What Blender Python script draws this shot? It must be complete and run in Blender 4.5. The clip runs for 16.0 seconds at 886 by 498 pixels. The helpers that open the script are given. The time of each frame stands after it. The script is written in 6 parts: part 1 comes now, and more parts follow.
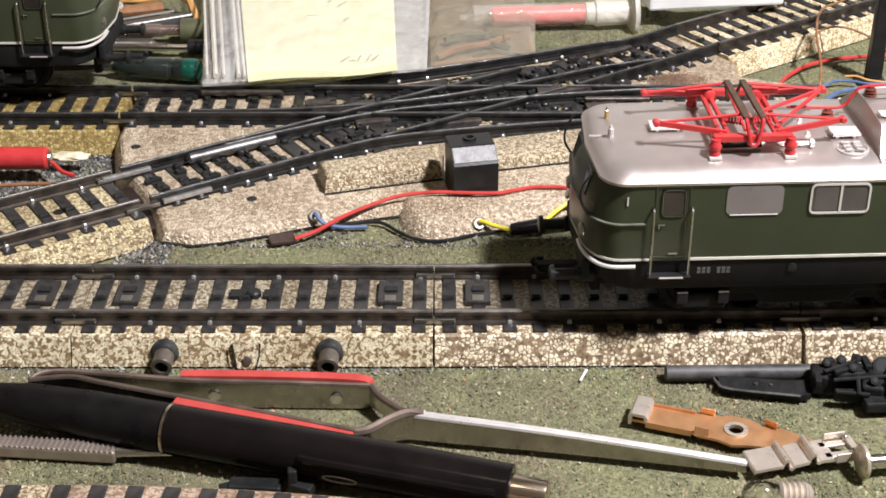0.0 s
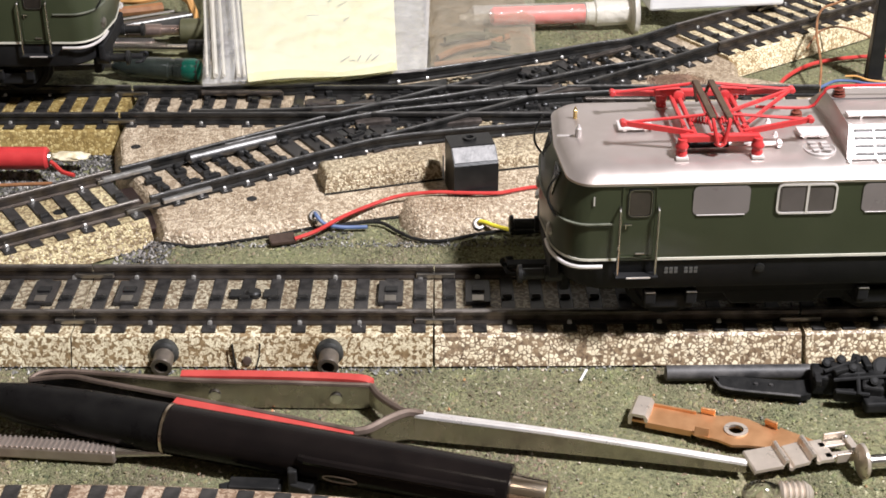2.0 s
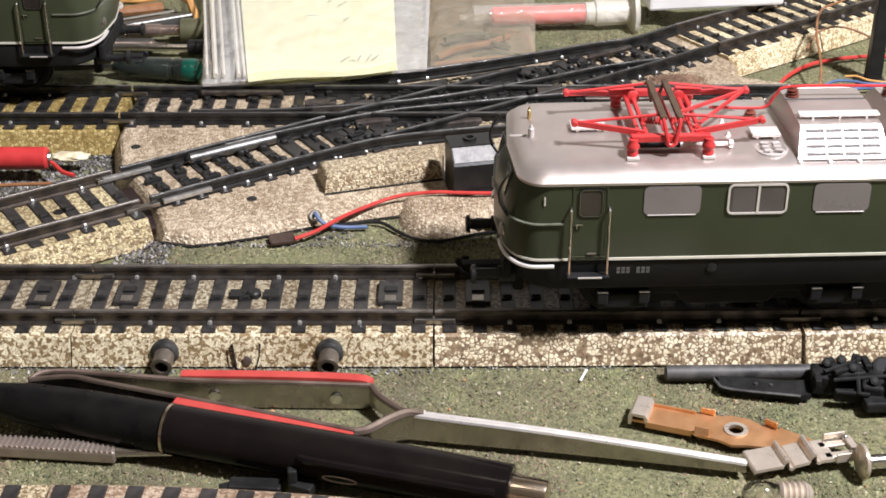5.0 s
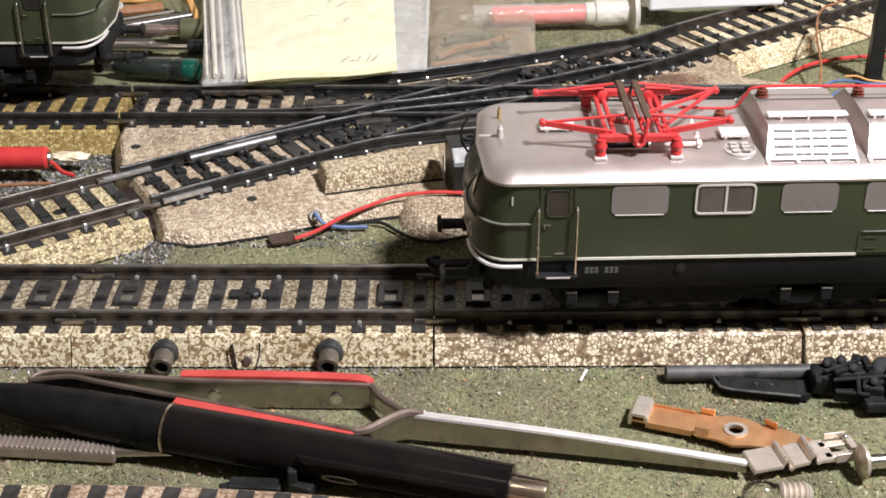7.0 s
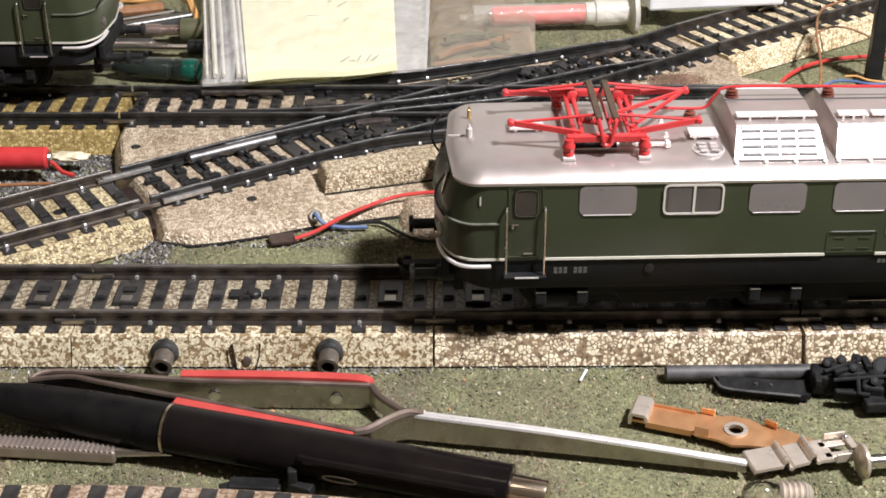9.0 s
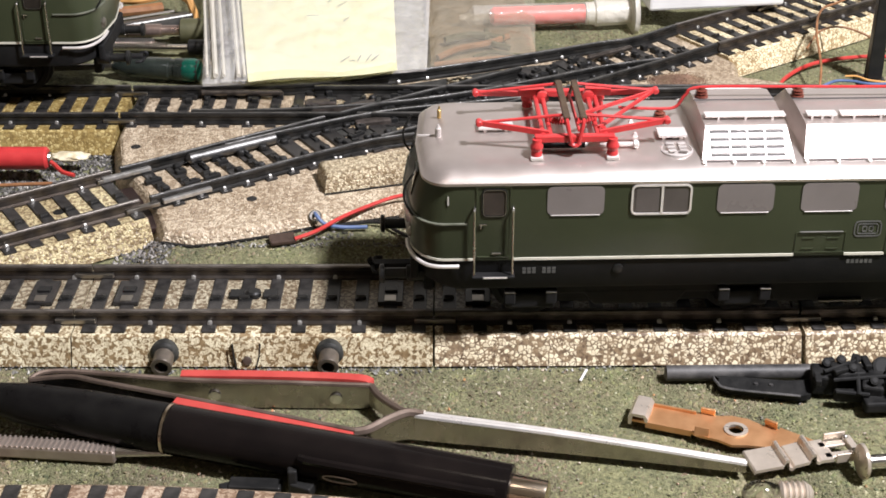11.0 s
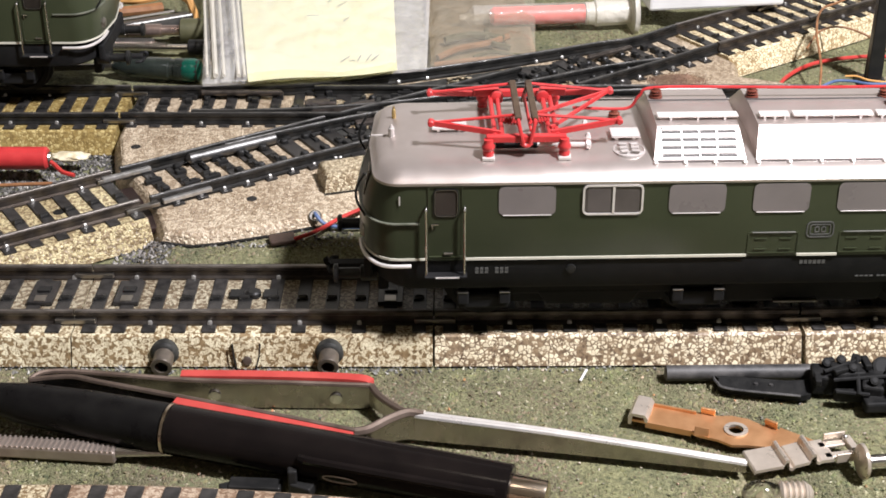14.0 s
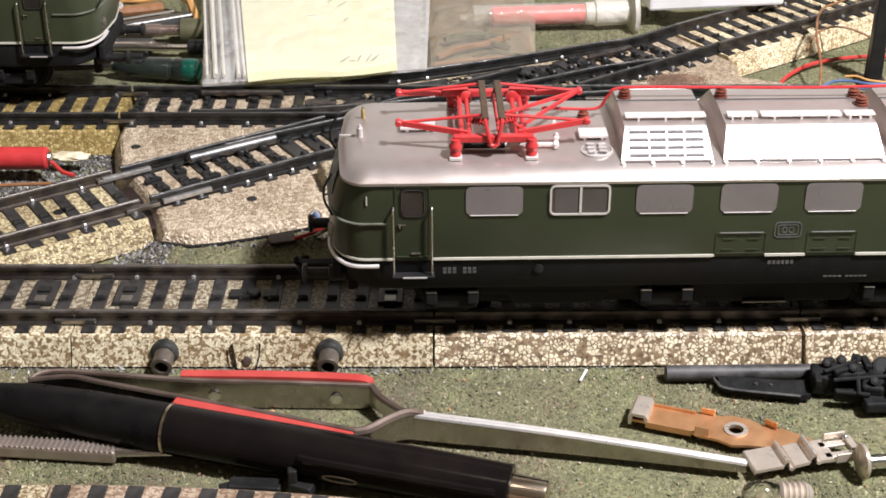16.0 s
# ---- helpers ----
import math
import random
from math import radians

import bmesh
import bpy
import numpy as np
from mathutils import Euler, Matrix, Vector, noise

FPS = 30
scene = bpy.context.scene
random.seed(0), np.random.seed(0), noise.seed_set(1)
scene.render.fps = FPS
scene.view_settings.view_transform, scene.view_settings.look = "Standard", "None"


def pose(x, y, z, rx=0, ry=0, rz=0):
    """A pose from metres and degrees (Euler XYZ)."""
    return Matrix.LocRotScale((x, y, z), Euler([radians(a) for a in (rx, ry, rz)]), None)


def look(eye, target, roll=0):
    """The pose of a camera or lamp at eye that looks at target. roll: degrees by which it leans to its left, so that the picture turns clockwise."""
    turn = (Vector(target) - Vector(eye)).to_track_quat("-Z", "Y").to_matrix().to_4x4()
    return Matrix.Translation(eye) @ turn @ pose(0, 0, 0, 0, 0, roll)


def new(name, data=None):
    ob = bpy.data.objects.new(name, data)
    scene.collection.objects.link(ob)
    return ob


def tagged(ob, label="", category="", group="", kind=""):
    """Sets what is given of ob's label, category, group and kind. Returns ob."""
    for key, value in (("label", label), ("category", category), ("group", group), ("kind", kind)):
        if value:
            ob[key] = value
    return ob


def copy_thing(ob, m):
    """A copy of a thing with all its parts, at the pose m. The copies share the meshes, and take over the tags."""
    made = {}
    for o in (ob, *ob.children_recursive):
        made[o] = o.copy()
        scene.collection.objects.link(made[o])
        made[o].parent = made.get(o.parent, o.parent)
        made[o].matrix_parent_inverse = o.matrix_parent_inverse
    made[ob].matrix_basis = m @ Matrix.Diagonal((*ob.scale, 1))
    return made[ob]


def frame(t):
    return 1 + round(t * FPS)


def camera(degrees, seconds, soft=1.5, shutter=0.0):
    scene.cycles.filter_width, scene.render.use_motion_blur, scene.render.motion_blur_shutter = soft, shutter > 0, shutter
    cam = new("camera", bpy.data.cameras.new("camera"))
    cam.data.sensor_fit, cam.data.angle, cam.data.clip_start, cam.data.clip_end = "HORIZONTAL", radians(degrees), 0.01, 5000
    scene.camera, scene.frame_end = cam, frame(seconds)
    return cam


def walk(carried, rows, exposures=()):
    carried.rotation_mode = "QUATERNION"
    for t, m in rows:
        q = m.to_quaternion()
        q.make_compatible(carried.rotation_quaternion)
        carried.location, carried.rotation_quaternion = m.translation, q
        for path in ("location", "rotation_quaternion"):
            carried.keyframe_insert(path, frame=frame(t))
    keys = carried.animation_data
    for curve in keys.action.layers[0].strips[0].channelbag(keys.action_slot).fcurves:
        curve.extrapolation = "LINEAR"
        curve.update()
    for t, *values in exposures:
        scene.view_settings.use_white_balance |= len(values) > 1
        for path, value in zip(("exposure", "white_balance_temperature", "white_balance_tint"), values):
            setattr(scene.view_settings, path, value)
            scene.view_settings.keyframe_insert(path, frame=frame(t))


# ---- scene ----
# A model railway layout on a table; lengths below are in millimetres, scaled by MM.
MM = 0.001
EYE = (0.0028, -0.2530, 0.1580)
AIM = (0.0018, 0.0091, 0.0121)
cam = camera(33.56, 16.0, soft=1.7)
STILL = look(EYE, AIM, -0.15)
walk(cam, [(0.0, STILL), (16.0, STILL)])

# ---- light ----
world = bpy.data.worlds.new("room_air")
scene.world = world
world.use_nodes = True
world.node_tree.nodes["Background"].inputs["Color"].default_value = (1.0, 0.86, 0.70, 1)
world.node_tree.nodes["Background"].inputs["Strength"].default_value = 0.022
scene.view_settings.exposure = 0.0


def lamp(name, eye, target, size, watts, colour):
    data = bpy.data.lights.new(name, "AREA")
    data.shape, data.size, data.energy, data.color = "DISK", size, watts, colour
    ob = new(name, data)
    ob.matrix_world = look(eye, target)
    return ob


lamp("work_lamp", (0.31, -0.19, 0.575), (0.0, 0.02, 0.0), 0.065, 11.6, (0.99, 0.975, 1.03))
# Unseen fill light, added to soften the shadows with a warm tone.
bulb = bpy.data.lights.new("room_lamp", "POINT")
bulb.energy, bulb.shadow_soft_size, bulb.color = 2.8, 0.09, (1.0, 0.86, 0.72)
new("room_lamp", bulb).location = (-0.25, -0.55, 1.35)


# ---- materials ----
def nodes_of(name):
    m = bpy.data.materials.new(name)
    m.use_nodes = True
    return m, m.node_tree.nodes, m.node_tree.links, m.node_tree.nodes["Principled BSDF"]


def ramp_node(n, stops):
    r = n.new("ShaderNodeValToRGB")
    while len(r.color_ramp.elements) < len(stops):
        r.color_ramp.elements.new(0.5)
    for e, (p, c) in zip(r.color_ramp.elements, stops):
        e.position, e.color = p, (*c, 1)
    return r


def noise_node(n, l, scale, detail=4, rough=0.55, distort=0.0):
    tc = n.new("ShaderNodeTexCoord")
    t = n.new("ShaderNodeTexNoise")
    t.inputs["Scale"].default_value = scale
    t.inputs["Detail"].default_value = detail
    t.inputs["Roughness"].default_value = rough
    t.inputs["Distortion"].default_value = distort
    l.new(tc.outputs["Object"], t.inputs["Vector"])
    return t


def surface(name, c1, c2, rough=0.5, metal=0.0, scale=400, fine=2500, bump=0.15, dist=0.0002, rvar=0.12, coat=0.0, trans=0.0, ior=1.45, vary=0.0, spec=0.5):
    """Two colours mixed by a coarse grain, with uneven gloss and a fine relief."""
    m, n, l, b = nodes_of(name)
    t = noise_node(n, l, scale)
    f = noise_node(n, l, fine, 3)
    r = ramp_node(n, [(0.32, c1), (0.68, c2)])
    l.new(t.outputs["Fac"], r.inputs["Fac"])
    colour = r.outputs["Color"]
    if vary:
        info = n.new("ShaderNodeObjectInfo")
        hsv = n.new("ShaderNodeHueSaturation")
        mr = n.new("ShaderNodeMapRange")
        mr.inputs["To Min"].default_value, mr.inputs["To Max"].default_value = 1 - vary, 1 + vary
        l.new(info.outputs["Random"], mr.inputs["Value"])
        l.new(mr.outputs["Result"], hsv.inputs["Value"])
        l.new(colour, hsv.inputs["Color"])
        colour = hsv.outputs["Color"]
    l.new(colour, b.inputs["Base Color"])
    rr = n.new("ShaderNodeMapRange")
    rr.inputs["To Min"].default_value, rr.inputs["To Max"].default_value = max(0.02, rough - rvar), min(1, rough + rvar)
    l.new(t.outputs["Fac"], rr.inputs["Value"])
    l.new(rr.outputs["Result"], b.inputs["Roughness"])
    b.inputs["Metallic"].default_value = metal
    b.inputs["Coat Weight"].default_value = coat
    b.inputs["Transmission Weight"].default_value = trans
    b.inputs["IOR"].default_value = ior
    b.inputs["Specular IOR Level"].default_value = spec
    bu = n.new("ShaderNodeBump")
    bu.inputs["Strength"].default_value, bu.inputs["Distance"].default_value = bump, dist
    l.new(f.outputs["Fac"], bu.inputs["Height"])
    l.new(bu.outputs["Normal"], b.inputs["Normal"])
    return m


def math_node(n, l, op, a, b):
    m = n.new("ShaderNodeMath")
    m.operation = op
    for k, v in enumerate((a, b)):
        if isinstance(v, (int, float)):
            m.inputs[k].default_value = v
        else:
            l.new(v, m.inputs[k])
    return m.outputs["Value"]


def ballast(name, dark, mid, light, scale, cover, reach=0.40, emboss=0.35, worm=0.0):
    """Printed sheet-metal ballast: cream chips on brown, lightly embossed, with dust."""
    m, n, l, b = nodes_of(name)
    tc = n.new("ShaderNodeTexCoord")
    wob = noise_node(n, l, scale * 1.3, 2)
    add = n.new("ShaderNodeVectorMath")
    add.operation = "MULTIPLY_ADD"
    add.inputs[1].default_value = (0.9 / scale,) * 3
    l.new(wob.outputs["Color"], add.inputs[0])
    l.new(tc.outputs["Object"], add.inputs[2])
    vo = n.new("ShaderNodeTexVoronoi")
    vo.inputs["Scale"].default_value = scale
    l.new(add.outputs["Vector"], vo.inputs["Vector"])
    sep = n.new("ShaderNodeSeparateColor")
    l.new(vo.outputs["Color"], sep.inputs["Color"])
    ed = n.new("ShaderNodeTexVoronoi")
    ed.feature = "DISTANCE_TO_EDGE"
    ed.inputs["Scale"].default_value = scale
    l.new(add.outputs["Vector"], ed.inputs["Vector"])
    limit = math_node(n, l, "MULTIPLY_ADD", sep.outputs["Green"], reach)
    limit.node.inputs[2].default_value = 0.04
    inside = math_node(n, l, "GREATER_THAN", ed.outputs["Distance"], limit)
    chosen = math_node(n, l, "GREATER_THAN", sep.outputs["Red"], cover)
    mask = math_node(n, l, "MULTIPLY", inside, chosen)
    if worm:
        wn = noise_node(n, l, scale * 0.95, 1.5, 0.5, 0.6)
        mask = math_node(n, l, "MULTIPLY", math_node(n, l, "GREATER_THAN", wn.outputs["Fac"], worm), math_node(n, l, "GREATER_THAN", ed.outputs["Distance"], 0.03))
    g = noise_node(n, l, scale * 0.8, 3, 0.6)
    d = noise_node(n, l, 55, 5)
    rg = ramp_node(n, [(0.38, dark), (0.58, mid)])
    l.new(g.outputs["Fac"], rg.inputs["Fac"])
    rl = ramp_node(n, [(0.0, tuple(0.6 * a + 0.4 * c for a, c in zip(light, mid))), (0.7, light)])
    l.new(sep.outputs["Blue"], rl.inputs["Fac"])
    mix = n.new("ShaderNodeMix")
    mix.data_type = "RGBA"
    l.new(mask, mix.inputs["Factor"])
    l.new(rg.outputs["Color"], mix.inputs["A"])
    l.new(rl.outputs["Color"], mix.inputs["B"])
    dust = ramp_node(n, [(0.34, (0.74, 0.70, 0.66)), (0.62, (1, 1, 1))])
    l.new(d.outputs["Fac"], dust.inputs["Fac"])
    mul = n.new("ShaderNodeMix")
    mul.data_type, mul.blend_type = "RGBA", "MULTIPLY"
    mul.inputs["Factor"].default_value = 1
    l.new(mix.outputs["Result"], mul.inputs["A"])
    l.new(dust.outputs["Color"], mul.inputs["B"])
    l.new(mul.outputs["Result"], b.inputs["Base Color"])
    rr = n.new("ShaderNodeMapRange")
    rr.inputs["To Min"].default_value, rr.inputs["To Max"].default_value = 0.24, 0.5
    l.new(d.outputs["Fac"], rr.inputs["Value"])
    l.new(rr.outputs["Result"], b.inputs["Roughness"])
    bu = n.new("ShaderNodeBump")
    bu.inputs["Strength"].default_value, bu.inputs["Distance"].default_value = min(1.0, emboss), 0.00025 if emboss < 0.8 else 0.0006
    l.new(ed.outputs["Distance"], bu.inputs["Height"])
    l.new(bu.outputs["Normal"], b.inputs["Normal"])
    return m


def mat_grass():
    m, n, l, b = nodes_of("grass_mat")
    t = noise_node(n, l, 900, 6, 0.75)
    c = noise_node(n, l, 45, 5, 0.6)
    r = ramp_node(n, [(0.28, (0.045, 0.045, 0.026)), (0.45, (0.15, 0.148, 0.08)), (0.62, (0.26, 0.25, 0.14)), (0.78, (0.38, 0.36, 0.24))])
    l.new(t.outputs["Fac"], r.inputs["Fac"])
    rc = ramp_node(n, [(0.3, (0.60, 0.66, 0.66)), (0.6, (1.0, 1.0, 0.9))])
    l.new(c.outputs["Fac"], rc.inputs["Fac"])
    mul = n.new("ShaderNodeMix")
    mul.data_type, mul.blend_type = "RGBA", "MULTIPLY"
    mul.inputs["Factor"].default_value = 1
    l.new(r.outputs["Color"], mul.inputs["A"])
    l.new(rc.outputs["Color"], mul.inputs["B"])
    l.new(mul.outputs["Result"], b.inputs["Base Color"])
    b.inputs["Roughness"].default_value = 0.9
    bu = n.new("ShaderNodeBump")
    bu.inputs["Strength"].default_value, bu.inputs["Distance"].default_value = 0.9, 0.0008
    l.new(t.outputs["Fac"], bu.inputs["Height"])
    l.new(bu.outputs["Normal"], b.inputs["Normal"])
    return m


GRASS = mat_grass()
BALLAST = ballast("ballast_print", (0.15, 0.10, 0.05), (0.24, 0.17, 0.09), (0.66, 0.60, 0.43), 1300, 0.24, 0.20, 0.4, 0.475)
BALLAST_CROWN = ballast("darker_ballast_print", (0.10, 0.075, 0.045), (0.17, 0.125, 0.08), (0.42, 0.38, 0.28), 1350, 0.24, 0.20, 0.6, 0.5)
BALLAST_CHIP = ballast("pale_chip_print", (0.12, 0.08, 0.05), (0.25, 0.18, 0.11), (0.74, 0.66, 0.48), 1200, 0.2, 0.16, 0.5)
BALLAST_DULL = ballast("dull_ballast_print", (0.17, 0.11, 0.07), (0.25, 0.17, 0.115), (0.44, 0.35, 0.26), 1400, 0.3, 0.2, 0.6, 0.51)
BALLAST_CREAM = ballast("cream_ballast_print", (0.26, 0.18, 0.09), (0.40, 0.29, 0.15), (0.84, 0.76, 0.53), 980, 0.06, 0.10, 0.7)
BALLAST_FINE = ballast("fine_ballast_print", (0.27, 0.20, 0.13), (0.40, 0.315, 0.22), (0.62, 0.52, 0.385), 1050, 0.34, 0.18, 1.6, 0.51)
BALLAST_COARSE = ballast("coarse_ballast_print", (0.17, 0.12, 0.065), (0.27, 0.20, 0.115), (0.64, 0.55, 0.38), 1450, 0.3, 0.18, 0.9, 0.49)
BALLAST_MIXED = ballast("mixed_ballast_print", (0.19, 0.14, 0.07), (0.31, 0.235, 0.135), (0.68, 0.59, 0.35), 1100, 0.30, 0.18, 0.9, 0.49)
BALLAST_YELLOW = ballast("old_yellow_ballast_print", (0.19, 0.13, 0.045), (0.31, 0.225, 0.08), (0.52, 0.42, 0.19), 1150, 0.40, 0.18, 0.7)
BRASS = surface("brass", (0.55, 0.40, 0.16), (0.65, 0.48, 0.22), 0.3, 0.9)
RAIL_HEAD = surface("worn_rail_head", (0.13, 0.115, 0.10), (0.30, 0.275, 0.25), 0.46, 0.9, 260, 3000, 0.3)
RAIL = surface("rail_tin", (0.06, 0.05, 0.043), (0.13, 0.112, 0.098), 0.36, 0.8, 300, 3000, 0.2)
RAIL_OLD = surface("rail_tin_tarnished", (0.018, 0.0175, 0.0165), (0.050, 0.048, 0.045), 0.34, 0.6, 300, 3000, 0.2)
RAIL_BRIGHT = surface("rail_tin_bright", (0.36, 0.35, 0.33), (0.62, 0.60, 0.57), 0.34, 0.8, 500, 3000, 0.2)
SLEEPER = surface("sleeper_black_enamel", (0.014, 0.013, 0.0125), (0.034, 0.031, 0.029), 0.38, 0, 700, 2500, 0.3, vary=0.25)
BLACK = surface("black_plastic", (0.009, 0.009, 0.009), (0.018, 0.0175, 0.017), 0.36, 0, 300, 3000, 0.15, spec=0.35)
BLACK_GLOSS = surface("black_lacquer", (0.006, 0.006, 0.006), (0.012, 0.011, 0.011), 0.16, 0, 200, 2500, 0.03, rvar=0.06, coat=0.3)
FRAME_BLACK = surface("loco_frame_black", (0.009, 0.009, 0.0095), (0.014, 0.0137, 0.014), 0.6, 0, 300, 3000, 0.1, spec=0.2)
MARK_DIM = surface("faint_grey_print", (0.06, 0.06, 0.057), (0.10, 0.098, 0.092), 0.5)
MARK = surface("dim_grey_print", (0.11, 0.11, 0.10), (0.17, 0.165, 0.15), 0.5)
GREEN = surface("loco_green_paint", (0.030, 0.036, 0.0185), (0.036, 0.042, 0.022), 0.30, 0, 120, 3500, 0.05, rvar=0.06)
SILVER = surface("loco_silver_paint", (0.50, 0.435, 0.405), (0.56, 0.495, 0.465), 0.38, 0.8, 150, 3500, 0.06, rvar=0.06)
SILVER_MATT = surface("loco_matt_silver", (0.46, 0.42, 0.40), (0.52, 0.48, 0.455), 0.5, 0.35, 150, 3500, 0.05)
SILVER_PALE = surface("loco_pale_silver", (0.70, 0.655, 0.63), (0.78, 0.735, 0.71), 0.42, 0.5, 150, 3500, 0.05)
LEDGE_GLINT = surface("green_ledge_glint", (0.10, 0.11, 0.08), (0.20, 0.20, 0.16), 0.35, 0.2, 300, 3000, 0.05)
STRIPE = surface("cream_line_paint", (0.52, 0.50, 0.42), (0.62, 0.59, 0.50), 0.45, 0, 300, 3000, 0.05)
PANE_GREY = surface("grey_window_inlay", (0.155, 0.135, 0.13), (0.185, 0.162, 0.156), 0.30, 0, 100, 3000, 0.03)
PANE_DARK = surface("dark_window_inlay", (0.022, 0.018, 0.015), (0.05, 0.04, 0.033), 0.15, 0, 100, 3000, 0.03)
SLOT_GREY = surface("grey_louvre_slot", (0.06, 0.055, 0.053), (0.10, 0.092, 0.09), 0.6, 0, 100, 3000, 0.03)
PANE_SMOKE = surface("grey_smoky_inlay", (0.085, 0.072, 0.068), (0.13, 0.112, 0.106), 0.22, 0, 60, 3000, 0.03)
PANE_MID = surface("smoky_window_inlay", (0.055, 0.046, 0.042), (0.11, 0.095, 0.088), 0.2, 0, 60, 3000, 0.03)
SOCKET = surface("grey_brown_socket", (0.07, 0.058, 0.048), (0.15, 0.125, 0.10), 0.34, 0.4, 300, 2500, 0.15)
STEEL = surface("bright_steel", (0.55, 0.52, 0.49), (0.72, 0.69, 0.66), 0.24, 1.0, 200, 2500, 0.06)
STEEL_DULL = surface("dull_steel", (0.30, 0.28, 0.25), (0.42, 0.39, 0.35), 0.36, 1.0, 200, 2500, 0.1)
RED = surface("red_plastic", (0.42, 0.030, 0.032), (0.52, 0.042, 0.042), 0.36, 0, 300, 3000, 0.08)
INSULATOR = surface("brown_insulator", (0.11, 0.030, 0.020), (0.17, 0.05, 0.03), 0.30, 0, 300, 3000, 0.05)
SHOE = surface("pantograph_shoe_brown", (0.06, 0.035, 0.022), (0.10, 0.065, 0.04), 0.5, 0.3, 600, 3000, 0.2)
CARD = surface("brown_card", (0.13, 0.10, 0.055), (0.22, 0.16, 0.09), 0.8, 0, 200, 2500, 0.1)
WALL = surface("room_wall_paint", (0.68, 0.65, 0.60), (0.74, 0.71, 0.66), 0.9, 0, 4, 60, 0.1, 0.002)


# ---- mesh helpers ----
def part(name, bm, material, parent=None, label="", smooth=False):
    """Links a mesh written in millimetres as one object, under a thing or a part."""
    bmesh.ops.scale(bm, vec=(MM, MM, MM), verts=bm.verts)
    bmesh.ops.recalc_face_normals(bm, faces=bm.faces)
    me = bpy.data.meshes.new(name)
    if smooth:
        for f in bm.faces:
            f.smooth = True
        for e in bm.edges:
            e.smooth = e.calc_face_angle(3.2) < 0.6
    bm.to_mesh(me)
    bm.free()
    me.materials.append(material)
    ob = new(name, me)
    if parent:
        ob.parent = parent
    if label:
        ob["label"] = label
    return ob


def share(name, me, parent, m):
    """One more object on a mesh that alike pieces share."""
    ob = new(name, me)
    ob.parent = parent
    ob.matrix_basis = m
    return ob


def at(x, y, z, rx=0, ry=0, rz=0):
    return pose(x * MM, y * MM, z * MM, rx, ry, rz)


def thing(name, label, category, group="", m=None, kind=""):
    ob = tagged(new(name), label, category, group, kind)
    ob.empty_display_size = 0.01
    if m is not None:
        ob.matrix_basis = m
    return ob


def box(bm, c, s, rz=0.0, rx=0.0, ry=0.0, bevel=0.0, taper=(1, 1)):
    got = bmesh.ops.create_cube(bm, size=1)["verts"]
    for v in got:
        if v.co.z > 0:
            v.co.x *= taper[0]
            v.co.y *= taper[1]
    mt = Matrix.Translation(c) @ Euler((radians(rx), radians(ry), radians(rz))).to_matrix().to_4x4() @ Matrix.Diagonal((*s, 1))
    bmesh.ops.transform(bm, matrix=mt, verts=got)
    if bevel:
        es = list({e for v in got for e in v.link_edges})
        bmesh.ops.bevel(bm, geom=es, offset=bevel, segments=2, profile=0.5, affect="EDGES")
    return got


def ring(bm, pts):
    return [bm.verts.new(p) for p in pts]


def skin(bm, rings, closed=True, caps=True):
    n = len(rings[0])
    for a, b in zip(rings, rings[1:]):
        for i in range(n if closed else n - 1):
            j = (i + 1) % n
            bm.faces.new((a[i], a[j], b[j], b[i]))
    if caps and closed:
        bm.faces.new(rings[0][::-1])
        bm.faces.new(rings[-1])


def lathe(bm, p0, axis, stations, seg=16):
    """A turned body: (distance along the axis, radius) from p0."""
    ax = Vector(axis).normalized()
    u = ax.orthogonal().normalized()
    v = ax.cross(u)
    rings = []
    for d, r in stations:
        c = Vector(p0) + ax * d
        rings.append(ring(bm, [c + (u * math.cos(2 * math.pi * i / seg) + v * math.sin(2 * math.pi * i / seg)) * max(r, 0.01) for i in range(seg)]))
    skin(bm, rings)


def rod(bm, a, b, r, seg=8):
    a, b = Vector(a), Vector(b)
    lathe(bm, a, b - a, [(0, r), ((b - a).length, r)], seg)


def smooth_path(pts, steps=6):
    p = [Vector(q) for q in pts]
    out = []
    for i in range(len(p) - 1):
        a, b, c, d = p[max(i - 1, 0)], p[i], p[i + 1], p[min(i + 2, len(p) - 1)]
        for k in range(steps):
            t = k / steps
            out.append(0.5 * (2 * b + (c - a) * t + (2 * a - 5 * b + 4 * c - d) * t * t + (3 * b - a - 3 * c + d) * t ** 3))
    out.append(p[-1])
    return out


def tube(bm, pts, r, seg=8, steps=6):
    path = smooth_path(pts, steps)
    rings = []
    u = None
    for i, c in enumerate(path):
        d = (path[min(i + 1, len(path) - 1)] - path[max(i - 1, 0)]).normalized()
        u = (u - d * u.dot(d)).normalized() if u else d.orthogonal().normalized()
        v = d.cross(u)
        rings.append(ring(bm, [c + (u * math.cos(2 * math.pi * k / seg) + v * math.sin(2 * math.pi * k / seg)) * r for k in range(seg)]))
    skin(bm, rings)


def extrude_along(bm, path, profile):
    """Sweeps a closed (side, height) profile along a level path of (x, y)."""
    rings = []
    for i, (x, y) in enumerate(path):
        x0, y0 = path[max(i - 1, 0)]
        x1, y1 = path[min(i + 1, len(path) - 1)]
        ln = math.hypot(x1 - x0, y1 - y0)
        nx, ny = -(y1 - y0) / ln, (x1 - x0) / ln
        rings.append(ring(bm, [(x + nx * s, y + ny * s, z) for s, z in profile]))
    skin(bm, rings)


